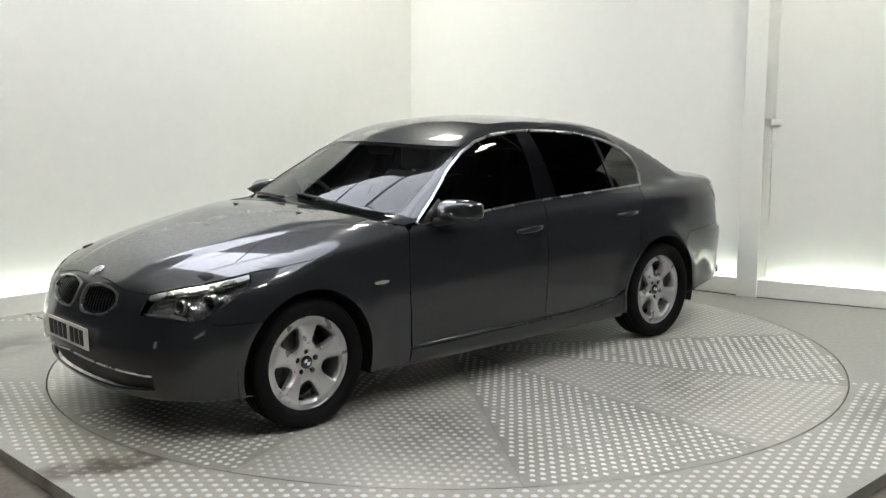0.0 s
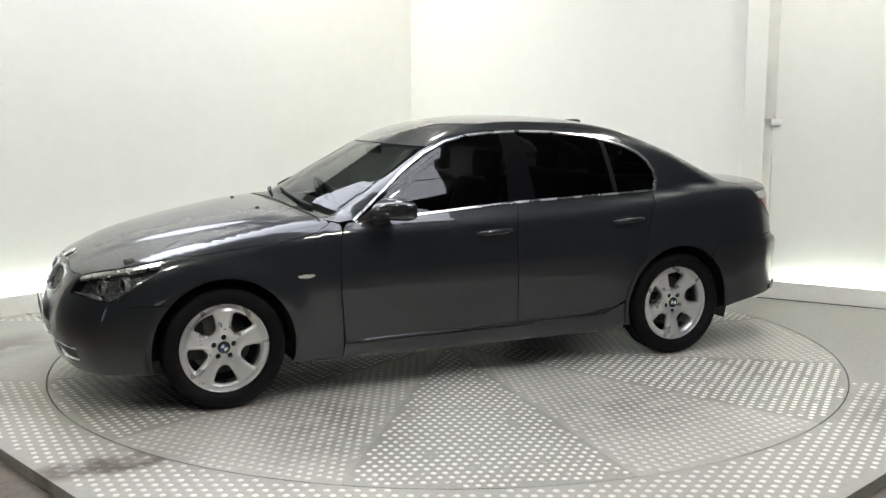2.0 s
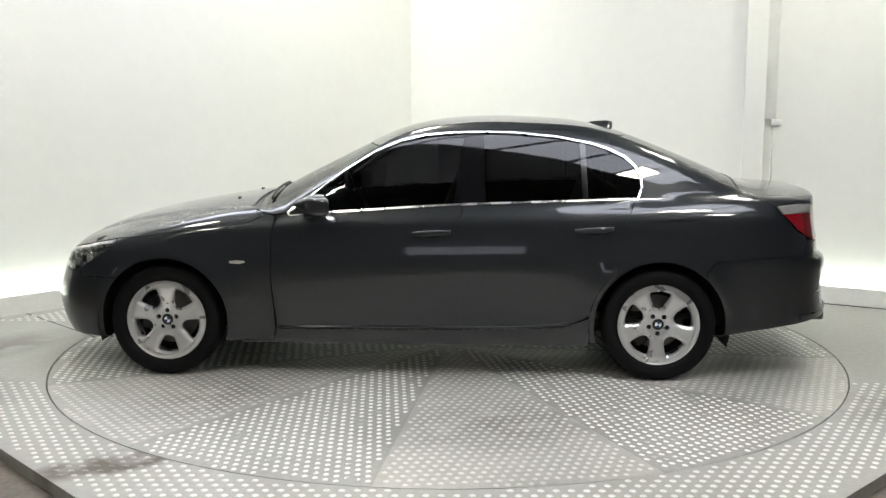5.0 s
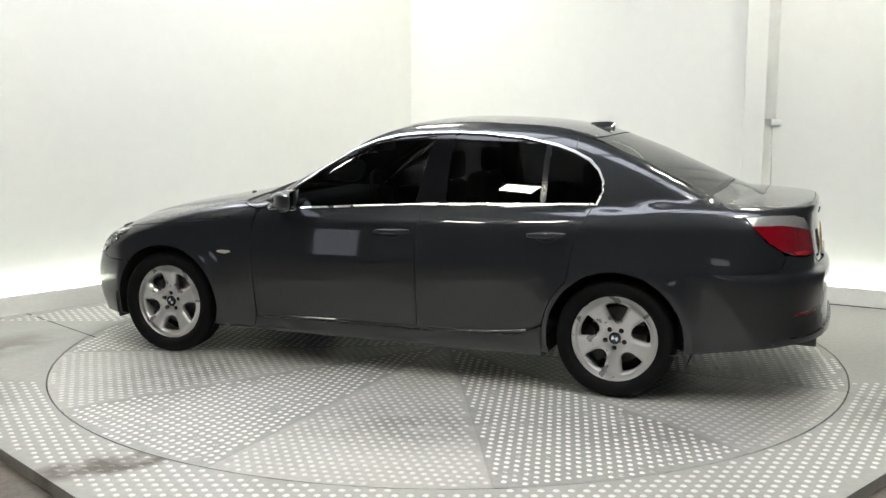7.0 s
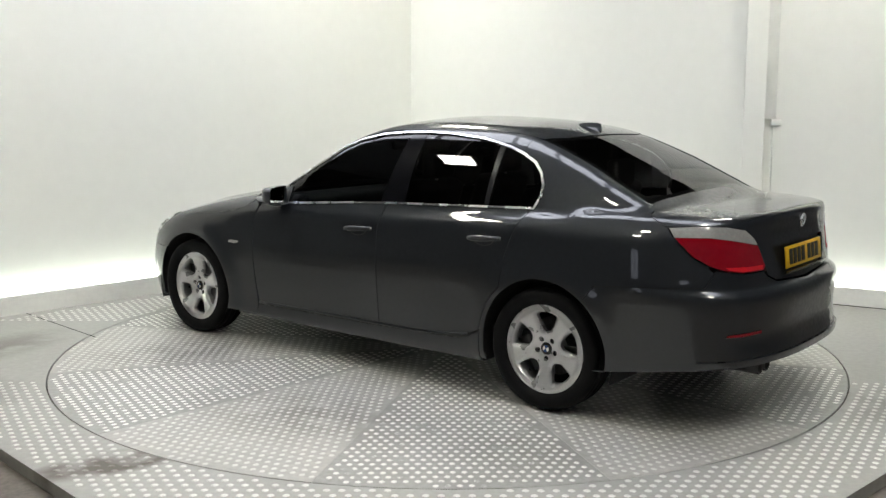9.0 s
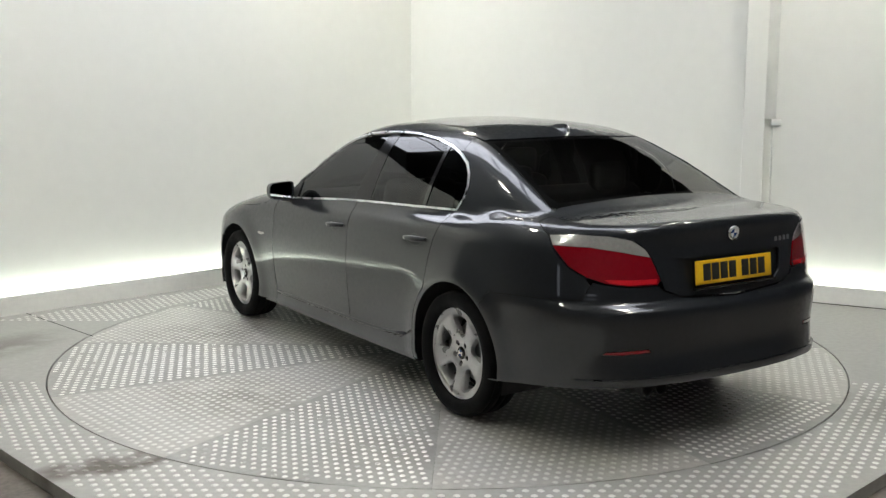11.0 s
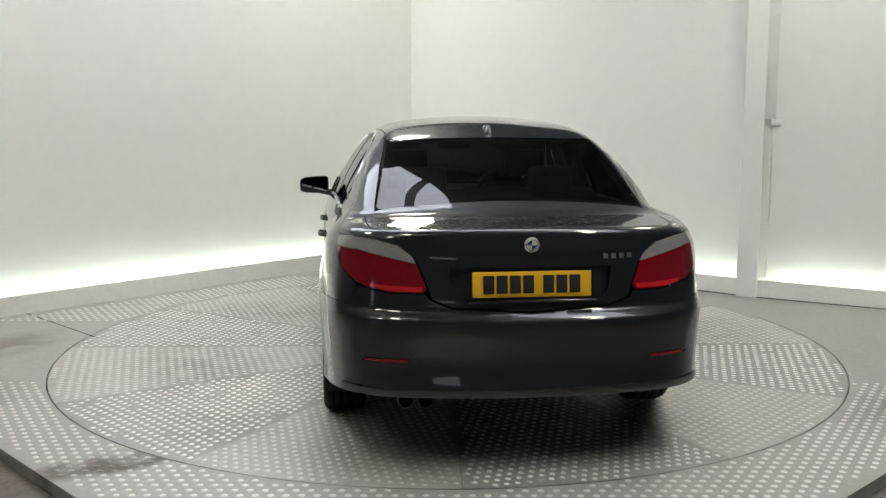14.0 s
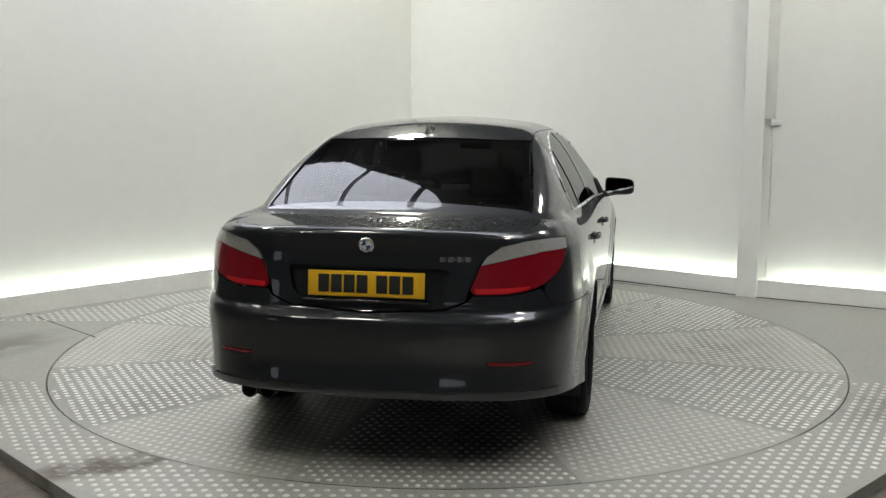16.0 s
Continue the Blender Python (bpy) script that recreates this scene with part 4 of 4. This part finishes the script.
def pull_handle(x, z, parent, s):
    p = at_side(x, z)
    n = normals_at(p[None])[0]
    q = Matrix.Translation((p[0], p[1], p[2])) @ Vector(n).to_track_quat("Y", "Z").to_matrix().to_4x4()
    cup = lathe([(0.0, -0.010), (0.03, -0.009), (0.042, 0.0025), (0.046, 0.001)], 24, "y")
    for v in cup.verts:
        v.co.x *= 1.5
        v.co.z *= 0.72
    bar = bmesh.new()
    for i in range(13):
        t = -1 + i / 6
        y = 0.034 - 0.028 * abs(t) ** 3
        for k in range(8):
            a = 2 * math.pi * k / 8
            bar.verts.new((t * 0.112, y + 0.008 * math.cos(a) * (1 - 0.3 * abs(t)), 0.008 + 0.016 * math.sin(a) * (1 - 0.35 * t * t) - 0.006 * t))
    bar.verts.ensure_lookup_table()
    for i in range(12):
        for k in range(8):
            bar.faces.new([bar.verts[j] for j in (8 * i + k, 8 * i + (k + 1) % 8, 8 * i + 8 + (k + 1) % 8, 8 * i + 8 + k)])
    bar.faces.new([bar.verts[k] for k in range(8)])
    bar.faces.new([bar.verts[96 + k] for k in range(8)])
    bmesh.ops.recalc_face_normals(bar, faces=bar.faces)
    # cup is coloured black for the shade in the recess behind the handle
    for b, mat, nm in ((cup, BLACK, "shaded_handle_cup"), (bar, PAINT, "door_handle")):
        bmesh.ops.transform(b, matrix=Matrix.Diagonal((1, s, 1, 1)) @ q, verts=b.verts)
        if s < 0:
            bmesh.ops.reverse_faces(b, faces=b.faces)
        part(nm, b, mat, parent)


for i, s in ((0, 1), (1, -1)):
    pull_handle(-0.13, 0.850, front_doors[i], s)
    pull_handle(-1.06, 0.872, rear_doors[i], s)
both("side_indicator", "side", [(0.955, 0.680), (0.99, 0.670), (1.045, 0.674), (1.05, 0.686), (1.01, 0.692), (0.96, 0.689)], AMBER, car, "clear side indicator", lift=0.006, grid=0.02, gap=0)


def mirror_shell(s):
    """Door mirror: rounded shell, glass and stalk."""
    bm = bmesh.new()
    n, m = 20, 10
    c = Vector((0.545, 0.975, 1.022))
    rings = []
    for i in range(m + 1):
        u = i / m
        x = 0.075 - 0.155 * u
        k = (math.sin(min(1.0, u * 1.35) * math.pi / 2)) ** 0.55 if u > 0 else 0.05
        ring = []
        for j in range(n):
            a = 2 * math.pi * j / n
            cy, cz = math.cos(a), math.sin(a)
            ry, rz = 0.100, 0.058
            sy = math.copysign(abs(cy) ** 0.42, cy) * ry * k
            sz = math.copysign(abs(cz) ** 0.42, cz) * rz * k * (1 - 0.18 * cy)
            ring.append(bm.verts.new((c.x + x - 0.035 * cy, c.y + sy, c.z + sz)))
        rings.append(ring)
    for a, b in zip(rings, rings[1:]):
        for j in range(n):
            bm.faces.new((a[j], a[(j + 1) % n], b[(j + 1) % n], b[j]))
    bm.faces.new(rings[0][::-1])
    inner = [bm.verts.new(v.co + (Vector((c.x - 0.06, c.y, c.z)) - v.co) * 0.07 + Vector((0.012, 0, 0))) for v in rings[-1]]
    for j in range(n):
        bm.faces.new((rings[-1][j], rings[-1][(j + 1) % n], inner[(j + 1) % n], inner[j]))
    gl = bmesh.new()
    gl.faces.new([gl.verts.new(v.co) for v in inner])
    st = tube([(0.60, 0.835, 0.955), (0.585, 0.88, 0.960), (0.57, 0.93, 0.972), (0.56, 0.97, 0.985)], 0.024, 10)
    tri = bmesh.new()
    prof = [(0.70, 0.955), (0.52, 0.972), (0.52, 1.075)]
    lo = [tri.verts.new(tuple(at_side(x, z) - np.array([0, 0.004, 0]))) for x, z in prof]
    hi = [tri.verts.new(tuple(at_side(x, z) + np.array([0, 0.012, 0]))) for x, z in prof]
    tri.faces.new(hi)
    for j in range(3):
        tri.faces.new((lo[j], lo[(j + 1) % 3], hi[(j + 1) % 3], hi[j]))
    out = None
    for b, mat, nm, lb in ((bm, PAINT, "door_mirror", "dark grey door mirror"), (gl, MIRRORM, "mirror_glass", "mirror glass"), (st, PLASTIC, "stalk", ""), (tri, PLASTIC, "mirror_base", "")):
        bmesh.ops.recalc_face_normals(b, faces=b.faces)
        if s < 0:
            bmesh.ops.transform(b, matrix=Matrix.Diagonal((1, -1, 1, 1)), verts=b.verts)
            bmesh.ops.reverse_faces(b, faces=b.faces)
        o = part(nm, b, mat, out or car, lb)
        out = out or o
    return out


mirror_shell(1)
mirror_shell(-1)

# twin exhaust tips at the near side
ex = new("exhaust")
ex.parent = car
for y in (0.46, 0.545):
    t = lathe([(0.030, -2.40), (0.036, -2.40), (0.037, -2.545), (0.033, -2.55), (0.030, -2.54), (0.028, -2.42), (0.0, -2.42)], 24, "x")
    bmesh.ops.translate(t, verts=t.verts, vec=(0.075, y, 0.335))
    part("tailpipe", t, PIPEDARK, ex, "dark steel tailpipe")
part("silencer", boxed((0.42, 0.70, 0.12), (-2.0, 0.1, 0.345), 0.04), UNDER, ex)

# wipers
for y0, y1 in ((0.55, -0.05), (-0.12, -0.62)):
    ys = [y0 + (y1 - y0) * i / 6 for i in range(7)]
    pts = [at_top(0.925 - 0.10 * (y / 0.7) ** 2 - 0.05 * i / 6, y) + np.array([0.0, 0, 0.010]) for i, y in enumerate(ys)]
    part("wiper", tube([tuple(p) for p in pts], 0.009, 6), BLACK, car, "black windscreen wiper")
for y in (0.33, -0.33):
    p = at_top(1.12, y)
    part("washer_jet", boxed((0.02, 0.03, 0.008), tuple(p + np.array([0, 0, 0.004])), 0.003), PLASTIC, car)

# floor pan and wheel tubs
ub = bmesh.new()
box(ub, (0.0, 0, 0.25), (2.1, 1.60, 0.10), 0.03)
box(ub, (-1.9, 0, 0.36), (0.55, 1.3, 0.16), 0.04)
box(ub, (1.85, 0, 0.33), (0.50, 1.2, 0.20), 0.04)
box(ub, (1.444, 0, 0.42), (0.8, 1.18, 0.40), 0.04)
box(ub, (-1.444, 0, 0.42), (0.8, 1.18, 0.40), 0.04)
box(ub, (1.42, 0, 0.72), (1.0, 1.45, 0.16), 0.05)
part("underbody", ub, UNDER, car, "black underbody and tubs")
for ax in (AXLE, -AXLE):
    for s in (1, -1):
        t = bmesh.new()
        n = 24
        ra = [[t.verts.new((ax + 0.408 * math.cos(radians(-18 + 216 * i / n)), s * y, z0 + 0.408 * math.sin(radians(-18 + 216 * i / n)))) for y in (0.58, 0.885)] for i in range(n + 1)]
        for a, b in zip(ra, ra[1:]):
            t.faces.new((a[0], a[1], b[1], b[0]))
        c = t.verts.new((ax, s * 0.58, z0))
        for a, b in zip(ra, ra[1:]):
            t.faces.new((c, a[0], b[0]))
        part("wheel_tub", t, UNDER, car, "black wheel arch liner")
# dark inner shell behind the joints of the panels


def shell_shape(uv):
    p = project("side", uv)
    n = normals_at(p)
    return p - n * 0.028


for mir in (False, True):
    panel("inner_shell", "side", [(-2.30, 0.66), (-2.28, 0.96), (-1.9, 1.0), (-1.35, 1.02), (-1.0, 0.98), (0.7, 0.91), (0.95, 0.93), (1.5, 0.86), (1.74, 0.77), (1.82, 0.62)] + arc(AXLE, z0, 0.43, 40, 186, 16) + [(1.0, 0.26), (-1.0, 0.26)] + arc(-AXLE, z0, 0.43, -6, 146, 16), UNDER, car, "black inner body shell", mirror=mir, gap=0, lip=0.001, grid=0.06, shape=shell_shape)

# ---- cabin ----
def seat(x, y, w, rear=False):
    st = new("seat")
    st.parent = car
    cu = boxed((0.52, w, 0.16), (x, y, 0.50), 0.06)
    part("cushion", cu, LEATHER, st, "black leather seat cushion")
    bk = boxed((0.14, w * 0.96, 0.62), (0, 0, 0.30), 0.055)
    bmesh.ops.transform(bk, matrix=pose(x - 0.25, y, 0.55, 0, -20, 0), verts=bk.verts)
    part("seat_back", bk, LEATHER, st, "black leather seat back")
    for hy in ((-0.35, 0.35) if rear else (0,)):
        hr = boxed((0.09, 0.25, 0.17), (x - 0.48, y + hy, 1.22 if not rear else 1.17), 0.04)
        part("headrest", hr, LEATHER, st, "black leather headrest")
        part("post", tube([(x - 0.44, y + hy, 1.05), (x - 0.47, y + hy, 1.17)], 0.012), CHROME, st)


seat(0.15, 0.37, 0.50)
seat(0.15, -0.37, 0.50)
seat(-0.72, 0.0, 1.28, True)
db = boxed((0.42, 1.40, 0.26), (0.72, 0, 0.86), 0.09)
part("dashboard", db, PLASTIC, car, "black dashboard")
sh = boxed((0.62, 1.22, 0.04), (-1.62, 0, 1.00), 0.015)
part("parcel_shelf", sh, LEATHER, car, "black parcel shelf")
part("cabin_floor", boxed((2.6, 1.55, 0.05), (-0.4, 0, 0.36), 0.01), UNDER, car)
sw = bmesh.new()
for i in range(32):
    for k in range(8):
        a, b = 2 * math.pi * i / 32, 2 * math.pi * k / 8
        sw.verts.new(((0.185 + 0.017 * math.cos(b)) * math.cos(a), (0.185 + 0.017 * math.cos(b)) * math.sin(a), 0.017 * math.sin(b)))
sw.verts.ensure_lookup_table()
for i in range(32):
    for k in range(8):
        sw.faces.new([sw.verts[j] for j in (8 * i + k, 8 * ((i + 1) % 32) + k, 8 * ((i + 1) % 32) + (k + 1) % 8, 8 * i + (k + 1) % 8)])
box(sw, (0, 0, 0), (0.36, 0.05, 0.03), 0.008)
box(sw, (0, 0, 0), (0.14, 0.14, 0.05), 0.02)
bmesh.ops.recalc_face_normals(sw, faces=sw.faces)
bmesh.ops.transform(sw, matrix=pose(0.46, -0.37, 0.94, 0, -65, 0), verts=sw.verts)
part("steering_wheel", sw, LEATHER, car, "black steering wheel")
part("cabin_mirror", boxed((0.03, 0.22, 0.06), (0.28, 0, 1.31), 0.015), PLASTIC, car, "black cabin mirror")
PX, PY = -1.55, -0.33
pp = bmesh.new()
pv = [pp.verts.new(v) for v in ((PX, PY + 0.06, 1.03), (PX, PY - 0.06, 1.03), (PX + 0.03, PY - 0.01, 1.10))]
pp.faces.new(pv)
bmesh.ops.solidify(pp, geom=pp.faces[:], thickness=0.002)
part("paper_tag", pp, PAPER, car, "folded white paper tag on the parcel shelf", smooth=False)


# ---- wheels ----
def wheel_disc_shape(r):
    """How far the wheel face stands out at a radius."""
    return 0.004 + 0.030 * np.clip((r - 0.05) / 0.16, 0, 1) ** 0.8 - 0.012 * np.clip((r - 0.195) / 0.03, 0, 1) ** 2


def wheel_face():
    """Five broad spokes as one dished casting with five openings."""
    rim_r = 0.2415
    outer = [(rim_r * math.cos(2 * math.pi * i / 90), rim_r * math.sin(2 * math.pi * i / 90)) for i in range(90)]
    holes = []
    for k in range(5):
        h = []
        for ang, rad in ((-20, 0.201), (-10, 0.2045), (0, 0.2055), (10, 0.2045), (20, 0.201), (19.5, 0.170), (18, 0.135), (14, 0.108), (0, 0.094), (-14, 0.108), (-18, 0.135), (-19.5, 0.170)):
            a = radians(90 + 36 + 72 * k + ang)
            h.append((rad * math.cos(a), rad * math.sin(a)))
        holes.append(densify(round_poly(h, 0.014, n=3), 0.006))
    for k in range(5):
        a = radians(90 + 72 * k)
        holes.append([(0.058 * math.cos(a) + 0.0155 * math.cos(2 * math.pi * i / 12), 0.058 * math.sin(a) + 0.0155 * math.sin(2 * math.pi * i / 12)) for i in range(12)])
    verts, edges = [], []
    for lp in [outer] + holes:
        b = len(verts)
        verts += lp
        edges += [(b + i, b + (i + 1) % len(lp)) for i in range(len(lp))]
    gx, gy = np.meshgrid(np.arange(-0.24, 0.241, 0.0085), np.arange(-0.24, 0.241, 0.0085))
    gp = np.stack([gx.ravel(), gy.ravel()], -1)
    ok = np.hypot(gp[:, 0], gp[:, 1]) < rim_r - 0.006
    for h in holes:
        ok &= ~in_poly(gp, inset(h, -0.005))
    res = mathutils.geometry.delaunay_2d_cdt([Vector(v) for v in verts] + [Vector(p) for p in gp[ok]], edges, [], 0, 1e-6)
    uv = np.array([(v.x, v.y) for v in res[0]])
    tri = np.array([f for f in res[2]])
    cen = uv[tri].mean(1)
    keep = in_poly(cen, outer)
    for h in holes:
        keep &= ~in_poly(cen, h)
    r, t = np.hypot(uv[:, 0], uv[:, 1]), np.degrees(np.arctan2(uv[:, 1], uv[:, 0]))
    off = np.abs((t - 90 + 36) % 72 - 36)
    edge = np.clip((off - 9) / 9, 0, 1) ** 2 * np.clip((r - 0.08) / 0.05, 0, 1) * np.clip((0.215 - r) / 0.012, 0, 1)
    y = wheel_disc_shape(r) - 0.018 * edge
    bm = bmesh.new()
    bv = [bm.verts.new((u[0], h, u[1])) for u, h in zip(uv, y)]
    fs = [bm.faces.new([bv[i] for i in f]) for f in tri[keep]]
    for f in fs:
        f.normal_update()
        if f.normal.y < 0:
            f.normal_flip()
    rim = [e for e in bm.edges if e.is_boundary]
    r = bmesh.ops.extrude_edge_only(bm, edges=rim)
    for v in r["geom"]:
        if isinstance(v, bmesh.types.BMVert):
            v.co.y -= 0.028
    for v in [v for v in bm.verts if not v.link_faces]:
        bm.verts.remove(v)
    bmesh.ops.recalc_face_normals(bm, faces=bm.faces)
    me_split = [e for e in bm.edges if len(e.link_faces) == 2 and e.calc_face_angle(0) > 0.7]
    bmesh.ops.split_edges(bm, edges=me_split)
    return bm


def wheel():
    w = new("wheel")
    w.parent = car
    ty = lathe([(0.212, 0.050), (0.224, 0.060), (0.2365, 0.070), (0.243, 0.088), (0.259, 0.103), (0.285, 0.108), (0.305, 0.103), (0.318, 0.092), (0.3245, 0.070), (0.326, 0.060), (0.321, 0.058), (0.321, 0.052), (0.3275, 0.050), (0.328, 0.014),
                (0.322, 0.012), (0.322, 0.004), (0.328, 0.002), (0.328, -0.03), (0.322, -0.032), (0.322, -0.04), (0.327, -0.042), (0.325, -0.07), (0.315, -0.095), (0.285, -0.108), (0.245, -0.1), (0.222, -0.075)], 72)
    tyre = part("tyre", ty, TYRE, w, "black road tyre")
    rm = lathe([(0.2405, 0.064), (0.2425, 0.072), (0.2455, 0.0745), (0.248, 0.073), (0.2485, 0.068), (0.243, 0.062), (0.236, 0.058), (0.230, 0.055), (0.226, 0.050), (0.221, 0.02), (0.218, -0.06), (0.232, -0.09)], 72)
    for v in rm.verts:
        v.co.x, v.co.z = v.co.x * 0.955, v.co.z * 0.955
    rim = part("rim", rm, SILVER, w, "silver five spoke alloy wheel")
    wf = wheel_face()
    for v in wf.verts:
        v.co.x, v.co.z = v.co.x * 0.955, v.co.z * 0.955
    bmesh.ops.translate(wf, verts=wf.verts, vec=(0, 0.046, 0))
    part("spokes", wf, SILVER, rim)
    for k in range(5):
        a = radians(90 + 72 * k)
        b = lathe([(0.0, 0.044), (0.007, 0.044), (0.0085, 0.040), (0.0085, 0.02)], 6)
        bmesh.ops.translate(b, verts=b.verts, vec=(0.0554 * math.cos(a), 0, 0.0554 * math.sin(a)))
        part("wheel_bolt", b, PIPEDARK, rim)
        hole = lathe([(0.0148, 0.046), (0.0148, 0.020), (0.0, 0.020)], 12)
        bmesh.ops.translate(hole, verts=hole.verts, vec=(0.0554 * math.cos(a), 0, 0.0554 * math.sin(a)))
        part("bolt_well", hole, BLACK, rim)
    cap = lathe([(0.0, 0.058), (0.026, 0.057), (0.033, 0.054), (0.034, 0.046)], 32)
    part("centre_cap", cap, GLOSSBLACK, rim)
    for k in range(4):
        q = bmesh.new()
        vs = [q.verts.new((0, 0.0585, 0))] + [q.verts.new((0.019 * math.cos(radians(90 * k + 15 * i)), 0.0585, 0.019 * math.sin(radians(90 * k + 15 * i)))) for i in range(7)]
        q.faces.new(vs)
        part("cap_quarter", q, BLUE if k % 2 else WHITEENAMEL, rim)
    part("brake_disc", lathe([(0.0, -0.02), (0.08, -0.02), (0.082, -0.035), (0.158, -0.035), (0.158, -0.055), (0.0, -0.055)], 48), STEEL, w, "worn steel brake disc")
    cal = boxed((0.085, 0.07, 0.20), (0.135, -0.035, 0.03), 0.02)
    part("caliper", cal, PLASTIC, w)
    part("hub_back", lathe([(0.0, -0.08), (0.215, -0.08), (0.215, -0.078), (0.0, -0.078)], 32), UNDER, w)
    return w


w0 = wheel()
TRACK = 0.800
w0.matrix_basis = pose(AXLE, TRACK, WHEEL_Z, 0, 0, 0)
copy_thing(w0, pose(-AXLE, TRACK, WHEEL_Z, 0, 34, 0))
for x, a in ((AXLE, 20), (-AXLE, 40)):
    copy_thing(w0, pose(x, -TRACK, WHEEL_Z, 0, a, 180))


def motions():
    rows, spin = [], []
    for k in range(33):
        t = k * 0.5
        a = TURN_START + TURN_RATE * t
        r = pose(0, 0, 0, 0, 0, a)
        spin.append((t, r))
        rows.append((t, r @ pose(CAR_X, CAR_Y, 0.0)))
    walk(table, spin)
    walk(car, rows)


motions()
